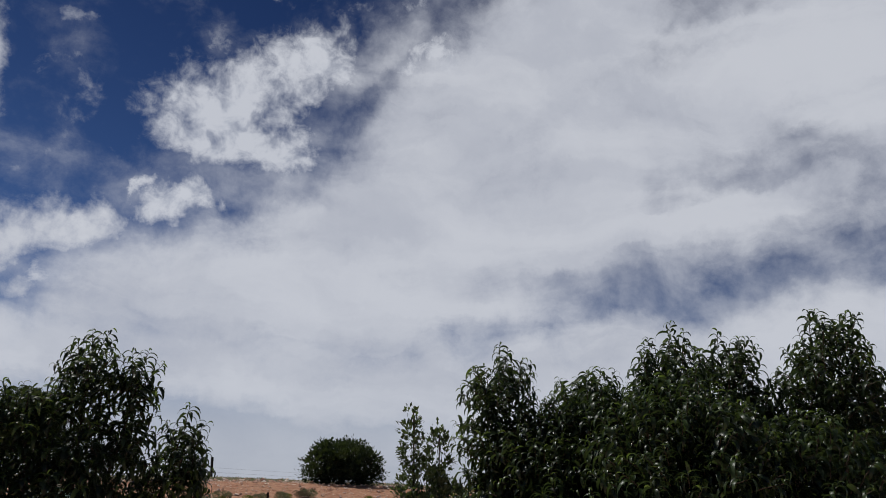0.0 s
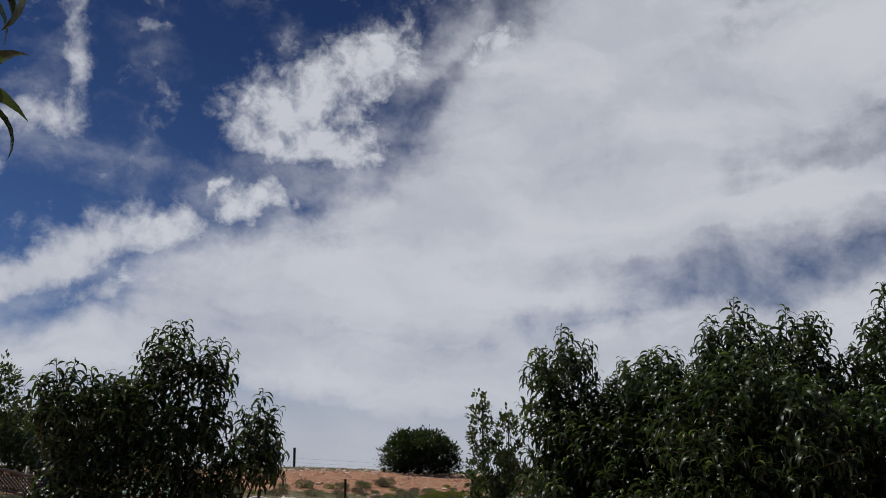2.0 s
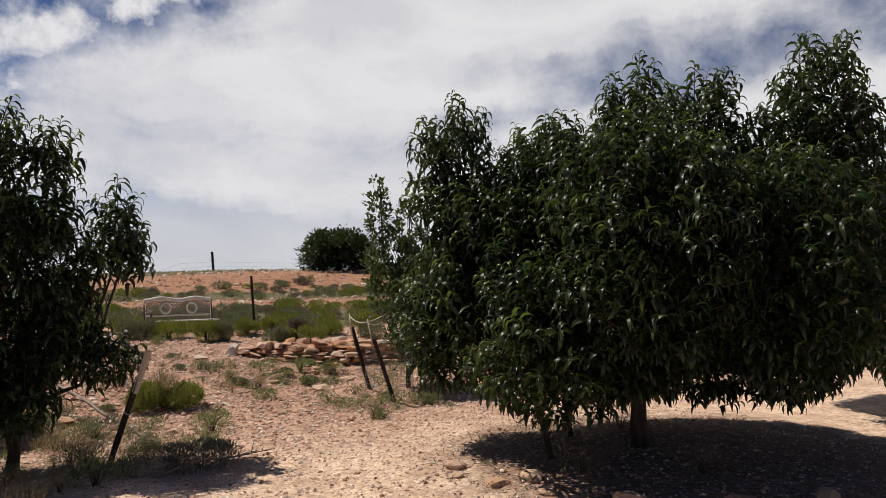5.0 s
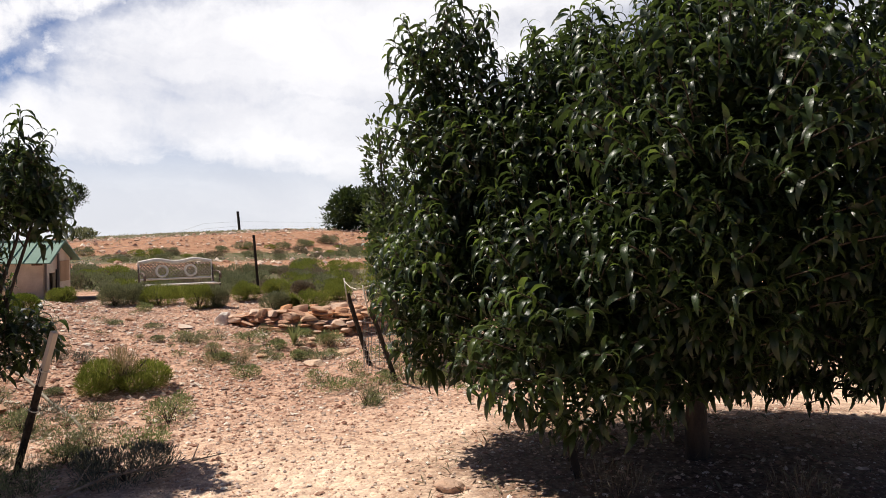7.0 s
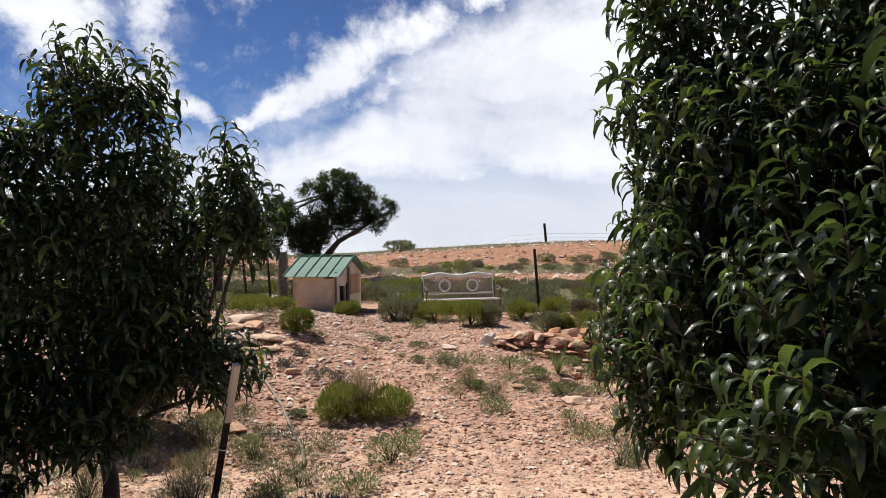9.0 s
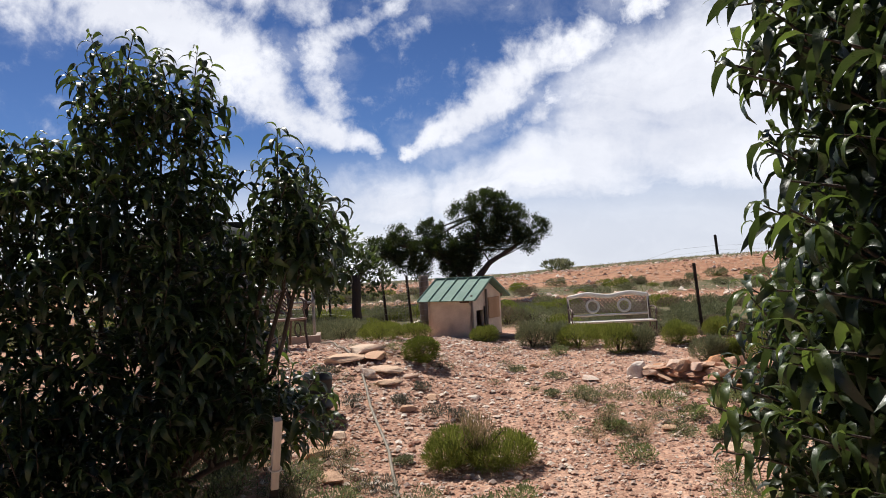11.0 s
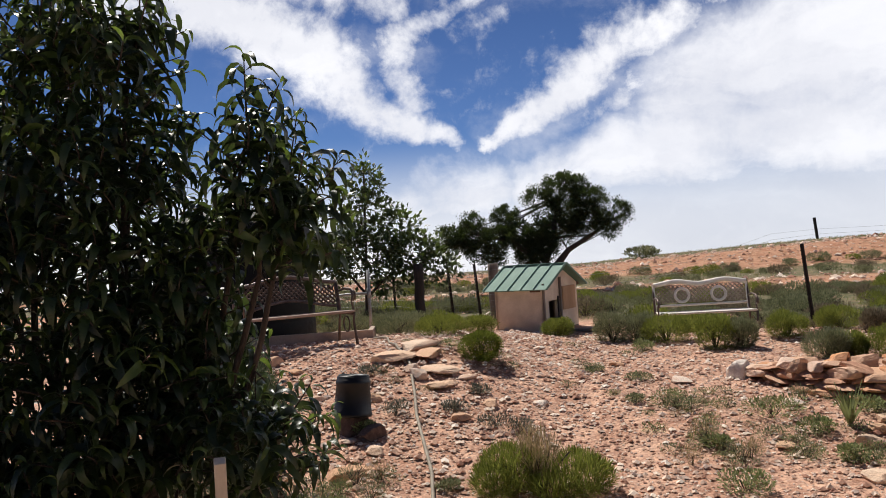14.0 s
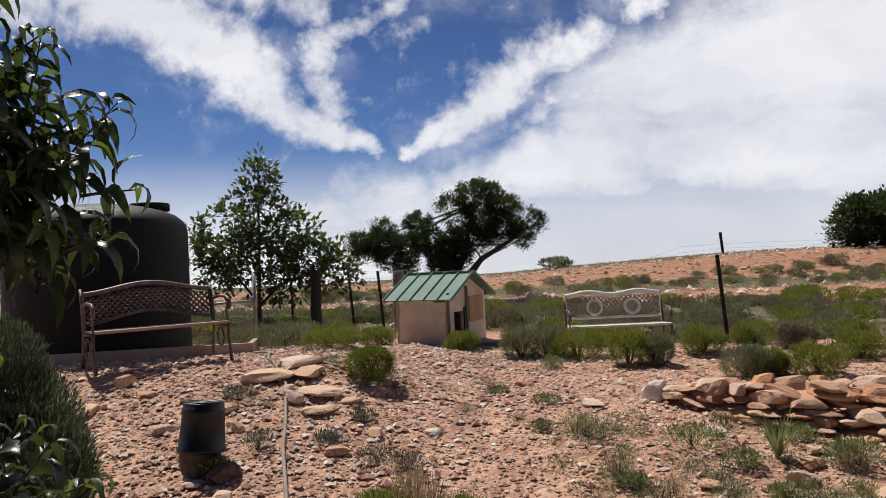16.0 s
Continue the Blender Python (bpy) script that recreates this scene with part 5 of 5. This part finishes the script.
# ---- benches ----
def bench(place, turn, frame_mat, panel_mat, rings, label, seat_h=0.40, top=0.82, W=1.27):
    t = thing("garden_bench", place, label, "bench", "", turn)
    for s in (-1, 1):
        x = s * (W / 2 - 0.02)
        arm_mat = BENCH_BROWN
        leg = tube("side_frame", [(x, 0.30, 0), (x, 0.27, 0.2), (x, 0.22, seat_h), (x, 0.27, 0.62), (x, 0.33, top - 0.02)], [0.018, 0.015, 0.016, 0.016, 0.014], arm_mat, t, 8, "cast metal end frame")
        tube("front_leg", [(x, -0.24, 0), (x, -0.21, 0.12), (x, -0.17, 0.26), (x, -0.20, seat_h)], [0.02, 0.014, 0.015, 0.016], arm_mat, leg, 8)
        tube("armrest", [(x, 0.25, 0.60), (x, 0.05, 0.63), (x, -0.15, 0.62), (x, -0.24, 0.58), (x, -0.24, 0.52), (x, -0.19, 0.50)], 0.015, arm_mat, leg, 8)
        tube("arm_support", [(x, -0.20, seat_h), (x, -0.14, 0.48), (x, -0.18, 0.56), (x, -0.12, 0.62)], 0.012, arm_mat, leg, 6)
        ring = [(x, 0.04 + 0.09 * math.cos(q), 0.22 + 0.09 * math.sin(q)) for q in np.linspace(0, 6.28, 15)]
        tube("scroll", ring, 0.009, arm_mat, leg, 6)
        tube("rail", [(x, -0.20, seat_h - 0.02), (x, 0.22, seat_h - 0.02)], 0.012, arm_mat, leg, 6)
    for i in range(6):
        part("slat", boxed(W - 0.05, 0.062, 0.022, (0, -0.22 + i * 0.078, seat_h + 0.004 + (0.012 if i == 0 else 0)), None, 0.006), SLAT_WOOD if not rings else frame_mat, t, "worn seat slat" if i == 0 else "")
    # backrest in its own slanted plane
    z0, z1 = seat_h + 0.07, top
    lean = math.atan2(0.09, top - seat_h)
    m = Matrix.Translation((0, 0.235, seat_h)) @ Matrix.Rotation(-lean, 4, "X")

    def crest(x):
        q = abs(x) / (W / 2)
        return (z1 - seat_h) - 0.02 + (0.022 * (1 - math.cos(q * 2 * math.pi)) - 0.01 if rings else 0.045 * math.cos(q * math.pi))
    xs = np.linspace(-W / 2 + 0.03, W / 2 - 0.03, 29)
    v, f = tube_data([(x, 0, crest(x)) for x in xs], [0.036 if rings else 0.024] * len(xs), 8)
    fr = part("backrest", mesh_of("backrest", v, f, frame_mat), frame_mat, t, "arched cast metal back")
    fr.matrix_basis = m
    lowz = 0.10
    arch = (lambda x: lowz) if rings else (lambda x: lowz + 0.05 * math.cos(x / W * math.pi * 2) + 0.02)
    v, f = tube_data([(x, 0, arch(x)) for x in xs], [0.018] * len(xs), 8)
    part("lower_rail", mesh_of("lower_rail", v, f, frame_mat), frame_mat, fr)
    for s in (-1, 1):
        x = s * (W / 2 - 0.03)
        part("stile", boxed(0.03, 0.028, crest(x) - 0.02, (x, 0, crest(x) / 2), None, 0.006), frame_mat, fr)
    # lattice of thin crossed bars between the rails
    n = 22
    v, f = [], []
    for i in range(-6, n + 6):
        for dr in (-1, 1):
            x0 = -W / 2 + i * W / n
            pts = []
            for q in np.linspace(0, 1, 9):
                x = x0 + dr * (q - 0.5) * 0.30
                z = lowz + q * 0.30
                if abs(x) < W / 2 - 0.04 and arch(x) + 0.005 < z < crest(x) - 0.01:
                    pts.append((x, 0.002 * dr, z))
            if len(pts) > 1:
                tube_data(pts, [0.009 if rings else 0.011] * len(pts), 4, v, f)
    part("lattice", mesh_of("lattice", v, f, panel_mat), panel_mat, fr, "crossed lattice panel", kind="stuff")
    if rings:
        for cx in (-0.26, 0.26):
            pts = [(cx + 0.10 * math.cos(q), -0.004, 0.245 + 0.10 * math.sin(q)) for q in np.linspace(0, 2 * math.pi, 25)]
            v, f = tube_data(pts, [0.022] * 25, 6)
            part("ring", mesh_of("ring", v, f, frame_mat), frame_mat, fr, "round wreath in the lattice")
    return t


SLAT_WOOD = plain("worn_bench_slat", (0.22, 0.15, 0.115), (0.40, 0.29, 0.235), 5, 0.7, 0, 0.3, 0.002, (0.15, 1, 1))
LATTICE = plain("weathered_lattice", (0.16, 0.12, 0.095), (0.34, 0.27, 0.22), 9, 0.6, 0.1, 0.3, 0.002)
BRONZE_EDGE = plain("worn_bronze", (0.07, 0.05, 0.043), (0.22, 0.165, 0.145), 9, 0.5, 0.3, 0.3, 0.002)
bench((2.267, 7.83, 1.16), 3.6, BENCH_METAL, LATTICE, True, "cream cast-metal garden bench with two wreaths in its lattice back", 0.40, 0.84, 1.375)
bench((-2.47, 4.31, 1.66), 42.0, BRONZE_EDGE, BENCH_BROWN, False, "dark bronze garden bench with lattice back before the tank", 0.36, 0.78)


# ---- tank ----
def lathe(profile, seg=64):
    v, f = [], []
    for r, z in profile:
        for k in range(seg):
            a = 2 * math.pi * k / seg
            v.append((r * math.cos(a), r * math.sin(a), z))
    for i in range(len(profile) - 1):
        for k in range(seg):
            k2 = (k + 1) % seg
            f.append((i * seg + k, i * seg + k2, (i + 1) * seg + k2, (i + 1) * seg + k))
    f.append(tuple(reversed(range(seg))))
    f.append(tuple((len(profile) - 1) * seg + k for k in range(seg)))
    return v, f


def water_tank():
    t = thing("water_tank", (-3.9, 5.75, 1.55), "large black plastic water tank with a domed top", "tank")
    prof = [(0.98, 0.0), (1.0, 0.03), (1.0, 0.32), (0.997, 0.335), (0.997, 0.35), (1.0, 0.365), (1.0, 0.72), (1.0, 0.735), (1.0, 0.75), (1.0, 0.765), (1.0, 1.15), (1.0, 1.165), (1.0, 1.18), (1.0, 1.195), (1.0, 1.48), (0.985, 1.56), (0.95, 1.62), (0.88, 1.68), (0.76, 1.735), (0.6, 1.78), (0.4, 1.815), (0.02, 1.83)]
    v, f = lathe(prof)
    part("body", mesh_of("body", v, f, TANK_PLASTIC), TANK_PLASTIC, t)
    v, f = lathe([(0.23, -0.04), (0.23, 0.03), (0.22, 0.05), (0.17, 0.055), (0.02, 0.06)], 32)
    lid = part("lid", mesh_of("lid", v, f, TANK_PLASTIC), TANK_PLASTIC, t, "round screw lid")
    lid.location = (0.52, 0.25, 1.79)
    v, f = lathe([(0.04, 0.0), (0.04, 0.07), (0.035, 0.08), (0.01, 0.08)], 16)
    cap = part("vent_cap", mesh_of("vent_cap", v, f, TANK_PLASTIC), TANK_PLASTIC, t)
    cap.location = (0.3, -0.35, 1.80)


water_tank()


def curb():
    c = thing("tank_curb", (-3.0, 4.95, 1.68), "low tan board edging round the tank pad", "edging", "", 14)
    part("board", boxed(2.9, 0.06, 0.16, (-0.3, 0, 0.0), None, 0.006), CURB, c)
    part("end_board", boxed(0.06, 0.5, 0.16, (1.12, 0.27, 0.0), None, 0.006), CURB, c)


CURB = plain("tan_concrete", (0.32, 0.24, 0.19), (0.46, 0.35, 0.28), 4, 0.9, 0, 0.4, 0.004)
curb()


def bucket():
    t = thing("bucket", at_ground(-1.05, 2.0, 0.115), "black plastic bucket turned upside down on a stone", "bucket", "", 10)
    t.matrix_basis = t.matrix_basis @ pose(0, 0, 0, -5, 4, 0) @ Matrix.Diagonal((0.98, 0.98, 0.88, 1))
    v, f = lathe([(0.148, 0.0), (0.152, 0.01), (0.152, 0.03), (0.146, 0.035), (0.132, 0.27), (0.136, 0.275), (0.136, 0.30), (0.128, 0.305), (0.128, 0.335), (0.120, 0.345)], 40)
    part("body", mesh_of("body", v, f, BUCKET), BUCKET, t)
    v, f = lathe([(0.118, 0.34), (0.118, 0.352), (0.10, 0.352), (0.098, 0.346), (0.04, 0.346), (0.038, 0.352), (0.022, 0.352), (0.02, 0.346), (0.005, 0.346)], 32)
    part("bottom", mesh_of("bottom", v, f, BUCKET), BUCKET, t, "ringed bucket bottom")


BUCKET = plain("black_bucket_plastic", (0.005, 0.005, 0.0055), (0.013, 0.013, 0.014), 6, 0.5, 0, 0.2, 0.002)
bucket()


def hose():
    pts = [(-1.85, 5.15), (-1.62, 4.95), (-1.42, 4.35), (-1.2, 3.9), (-0.98, 3.5), (-0.74, 2.72), (-0.62, 2.28), (-0.44, 1.76), (-0.28, 1.3), (-0.17, 0.85), (-0.04, 0.35), (0.0, 0.0), (-0.1, -0.35)]
    fine = []
    for i in range(len(pts) - 1):
        for q in np.linspace(0, 1, 5)[:-1]:
            x, y = np.array(pts[i]) * (1 - q) + np.array(pts[i + 1]) * q
            fine.append((x, y, ground_z(x, y) + 0.022))
    t = thing("garden_hose", (0, 0, 0), "dusty grey-tan garden hose lying on the slope", "hose")
    tube("hose", fine, 0.0132, HOSE, t, 8)


HOSE = plain("dusty_hose", (0.17, 0.14, 0.105), (0.30, 0.255, 0.195), 8, 0.7)
hose()


# ---- posts and fence ----
def t_post(foot, top, label, tip=None, tip_share=0.0, w=0.04, name="fence_post"):
    """A steel T-section post from foot to top, with lugs; optionally a pale wooden upper part."""
    foot, top = Vector(foot), Vector(top)
    t = thing(name, foot, label, "post", "posts of the yard")
    d = top - foot
    L = d.length
    m = d.to_track_quat("Z", "Y").to_matrix().to_4x4()
    bm = bmesh.new()
    L1 = L * (1 - tip_share)
    box(bm, w, 0.006, L1 + 0.1, (0, 0, L1 / 2 - 0.05))
    box(bm, 0.006, w, L1 + 0.1, (0, w / 2, L1 / 2 - 0.05))
    for i in range(int(L1 / 0.055)):
        box(bm, 0.012, 0.012, 0.016, (0, -0.008, 0.05 + i * 0.055))
    p = part("shaft", bm, STEEL_POST, t)
    p.matrix_basis = m
    if tip_share:
        q = part("wood_stake", boxed(0.035, 0.035, L * tip_share + 0.12, (0, 0, L1 + L * tip_share / 2 - 0.06), None, 0.004), PALE_WOOD, t, "pale wooden stake tied to its top")
        q.matrix_basis = m
        for zz in (L1 * 0.98, L1 * 0.62):
            pts = [(0.027 * math.cos(a), 0.027 * math.sin(a), zz) for a in np.linspace(0, 6.28, 11)]
            v, f = tube_data(pts, [0.004] * 11, 5)
            k = part("tie", mesh_of("tie", v, f, TWINE), TWINE, t)
            k.matrix_basis = m
    return t


PALE_WOOD = plain("pale_wood", (0.42, 0.35, 0.28), (0.60, 0.52, 0.43), 6, 0.8, 0, 0.3, 0.002, (1, 1, 0.15))
TWINE = plain("pale_twine", (0.50, 0.45, 0.36), (0.68, 0.62, 0.52), 20, 0.8)
t_post(at_ground(-0.458, -1.057), (-0.247, -1.413, 1.967), "dark steel post with a pale wooden stake at its top", None, 0.24)
t_post(at_ground(3.6, 7.45), (3.52, 7.5, 2.45), "rusty dark steel T-post among the brush")
t_post(at_ground(2.96, 1.13), (2.69, 1.1, 1.855), "dark steel post leaning by the wire cage")
t_post(at_ground(2.92, 0.42), (2.66, 0.45, 1.755), "dark steel post leaning by the wire cage")
t_post(at_ground(2.11, -3.35), (1.95, -3.25, 1.95), "dark steel stake under the peach tree")
t_post(at_ground(2.75, -2.85), (2.68, -2.8, 1.9), "dark steel stake under the peach tree")
t_post(at_ground(-2.95, 0.0), (-3.5, 0.5, 2.0), "dark steel post leaning beside the orchard")
t_post(at_ground(13.6, 46.0), (13.5, 46.0, 3.78), "black post standing on the ridge", None, 0, 0.16)
fence_at = [(-9.0, 14.5), (-6.0, 12.6), (-3.25, 11.0), (-1.78, 9.6), (-1.05, 10.6), (1.5, 14.0)]
t_post(at_ground(-3.25, 11.0), (-3.27, 11.0, 2.30), "thin dark steel fence post")
t_post(at_ground(-1.78, 9.6), (-1.86, 9.6, 2.52), "thin dark steel fence post")
t_post(at_ground(-1.35, 9.9), (-1.42, 9.9, 2.45), "thin dark steel fence post")
t_post(at_ground(-6.0, 12.6), (-6.0, 12.6, 2.35), "thin dark steel fence post")


def wood_post(x, y, z, r, label, wire=False):
    t = thing("wooden_post", at_ground(x, y), label, "post", "posts of the yard")
    rng = np.random.default_rng(3)
    pts = [(rng.normal(0, 0.008), rng.normal(0, 0.008), q) for q in np.linspace(-0.1, z, 7)]
    tube("shaft", pts, np.linspace(r * 1.05, r * 0.95, 7), DARK_WOOD if not wire else WEATHERED, t, 12)
    if wire:
        for q in np.linspace(0.1, z - 0.05, 9):
            pts = [(r * 1.12 * math.cos(a), r * 1.12 * math.sin(a), q + 0.01 * a) for a in np.linspace(0, 6.28, 13)]
            tube("wire", pts, 0.005, GALV, t, 4)


DARK_WOOD = plain("dark_creosote_wood", (0.018, 0.014, 0.012), (0.06, 0.045, 0.036), 7, 0.85, 0, 0.5, 0.004, (1, 1, 0.12))
GALV = plain("galvanized_wire", (0.22, 0.22, 0.215), (0.36, 0.36, 0.345), 20, 0.55, 0.5)
wood_post(-2.13, 8.65, 1.08, 0.085, "thick dark wooden corner post of the fence")
wood_post(-1.12, 10.3, 1.05, 0.10, "grey weathered post wrapped in wire", True)


def wire_fence():
    t = thing("wire_fence", (0, 0, 0), "welded wire mesh fence strung between steel posts", "fence")
    spans = [((-9.0, 14.5), (-6.0, 12.6)), ((-6.0, 12.6), (-3.25, 11.0)), ((-3.25, 11.0), (-2.13, 8.65)), ((-2.13, 8.65), (-1.12, 10.3))]
    for a, b in spans:
        v, f = [], []
        A, B = Vector((*a, height(*a))), Vector((*b, height(*b)))
        n = int((B - A).length / 0.10)
        for i in range(8):
            z = Vector((0, 0, 0.08 + i * 0.12))
            tube_data([A + z, B + z], [0.0022, 0.0022], 3, v, f, False)
        for i in range(n + 1):
            p = A.lerp(B, i / n)
            tube_data([p + Vector((0, 0, 0.08)), p + Vector((0, 0, 0.95))], [0.0018, 0.0018], 3, v, f, False)
        part("mesh_panel", mesh_of("mesh_panel", v, f, GALV), GALV, t, kind="stuff")
    far = [(-1.12, 10.3), (4, 24), (9, 36), (13.6, 46), (24, 52), (40, 60)]
    for z in (0.6, 0.3):
        tube("wire", [(x, y, height(x, y) + z) for x, y in far], 0.006, GALV, t, 3)


wire_fence()


def wire_cage():
    c = thing("wire_cage", at_ground(3.1, 0.85), "rough wire mesh cage round a small bed", "cage")
    v, f = [], []
    for z in np.linspace(0.05, 0.55, 6):
        tube_data([(0.3 * math.cos(a), 0.3 * math.sin(a), z) for a in np.linspace(0, 6.28, 17)], [0.003] * 17, 3, v, f, False)
    for a in np.linspace(0, 6.28, 37):
        tube_data([(0.3 * math.cos(a), 0.3 * math.sin(a), 0.0), (0.3 * math.cos(a), 0.3 * math.sin(a), 0.58)], [0.0022] * 2, 3, v, f, False)
    part("mesh", mesh_of("mesh", v, f, GALV), GALV, c, kind="stuff")
    z0 = ground_z(3.1, 0.85)

    def strung(name, rows, radius, mat, label=""):
        tube(name, [(x - 3.1, y - 0.85, z - z0) for x, y, z in rows], radius, mat, c, 5, label)
    # pale stakes that carry the slack twine from the posts over to the small tree
    strung("stake", [(2.70, 1.09, 1.76), (2.66, 1.09, 2.03)], 0.008, TWINE, "thin pale wooden stake")
    strung("stake", [(2.665, 0.46, 1.68), (2.59, 0.45, 2.0)], 0.008, TWINE, "thin pale wooden stake")
    strung("twine", [(2.66, 1.09, 2.0), (2.63, 0.85, 1.95), (2.60, 0.62, 1.945), (2.59, 0.45, 1.97), (2.78, 0.6, 1.985), (2.97, 0.76, 2.02), (3.14, 0.9, 2.06)], 0.0055, TWINE, "slack pale twine")
    strung("twine", [(2.59, 0.45, 1.95), (2.76, 0.57, 1.915), (2.95, 0.74, 1.935), (3.07, 0.83, 1.99), (3.14, 0.9, 2.06)], 0.0055, TWINE)
    strung("hose", [(2.80, 0.6, 1.71), (2.95, 0.6, 1.705), (3.1, 0.6, 1.74), (3.24, 0.6, 1.79), (3.29, 0.6, 1.75), (3.29, 0.6, 1.58)], 0.007, GALV, "thin grey hose")


wire_cage()


def flower(x, y, z):
    t = thing("orange_flower", at_ground(x, y), "small orange flower on a thin green stem", "flower", "orange flowers")
    tube("stem", [(0, 0, 0), (0.01, 0.0, z * 0.5), (0.0, 0.0, z)], 0.003, WEED_LEAF, t, 4)
    for k in range(8):
        a = k * 0.785
        v = [(0, 0, z), (0.02 * math.cos(a - 0.3), 0.02 * math.sin(a - 0.3), z + 0.008), (0.036 * math.cos(a), 0.036 * math.sin(a), z + 0.004), (0.02 * math.cos(a + 0.3), 0.02 * math.sin(a + 0.3), z + 0.008)]
        part("petal", mesh_of("petal", v, [(0, 1, 2, 3)], PETAL), PETAL, t)


PETAL = plain("orange_petal", (0.62, 0.13, 0.02), (0.78, 0.2, 0.03), 20, 0.6)
for x, y, z in ((3.38, 0.62, 0.60), (3.31, 0.60, 0.54), (3.57, 0.60, 0.27)):
    flower(x, y, z)


def stand_pipe():
    t = thing("stand_pipe", at_ground(-2.35, 6.6), "galvanized water pipe standing beside the tank", "pipe")
    tube("riser", [(0, 0, -0.1), (0, 0, 0.95)], 0.024, GALV, t, 12)
    tube("arm", [(0, 0, 0.62), (-0.3, -0.1, 0.62), (-0.6, -0.2, 0.6)], 0.018, GALV, t, 8)
    tube("coupling", [(0, 0, 0.55), (0, 0, 0.69)], 0.032, GALV, t, 12)


stand_pipe()


# ---- litter under the broad peach tree ----
def litter():
    rng = np.random.default_rng(77)
    rows = []
    for _ in range(2600):
        a, r = rng.uniform(0, 6.28), 1.45 * math.sqrt(rng.random())
        x, y = 2.75 + r * math.cos(a), -3.45 + r * math.sin(a)
        rows.append((x, y, ground_z(x, y) + 0.012, rng.normal(), rng.normal(), rng.uniform(-0.05, 0.35), rng.uniform(0.03, 0.10)))
    ob = new("leaf_litter", leaves_mesh("leaf_litter", rows, STRAWS + THREADS + NEEDLES, BROWN_BRUSH, 77))
    tagged(ob, "dry brown leaves and stalks lying under the peach tree", "litter", kind="stuff")


litter()
for k, (x, y, h) in enumerate([(2.3, -3.1, 0.22), (2.05, -3.75, 0.16), (3.3, -2.9, 0.2), (2.6, -4.3, 0.15)]):
    bush(at_ground(x, y), 0.2, 0.2, h, "tangle of dry grey-brown stalks under the peach tree", BROWN_BRUSH, 400 + k, 260, (0.05, 0.12), "dry_tuft", templates=STRAWS, up=0.9, group="dry stalks under the tree", category="dry grass")
for k, (x, y, s) in enumerate([(1.5, -3.55, 0.13), (1.62, -3.9, 0.1), (1.9, -4.3, 0.16), (2.35, -4.75, 0.18), (2.9, -4.95, 0.15), (1.4, -3.2, 0.08)]):
    boulder(x, y, s, s * 0.8, s * 0.5, (k * 3) % 8, k * 61, "tan stone on the rim of the tree basin")


def fallen_branch():
    rng = np.random.default_rng(13)
    b = thing("fallen_branch", at_ground(0.2, -1.75, 0.04), "dead grey branch lying across the dark shrub", "branch", "", 15)
    tube("stem", [(-0.5, 0, 0.02), (-0.2, 0.03, 0.07), (0.15, 0.0, 0.05), (0.55, 0.06, 0.03)], [0.011, 0.009, 0.007, 0.003], WEATHERED, b, 6)
    for i in range(9):
        x = -0.4 + i * 0.1
        e = Vector((x + rng.uniform(0.05, 0.16), rng.uniform(-0.2, 0.2), rng.uniform(0.02, 0.16)))
        tube("twig", [(x, 0.02, 0.05), e * 0.6 + Vector((x * 0.4, 0, 0.03)), e], [0.004, 0.003, 0.0015], WEATHERED, b, 4)


fallen_branch()
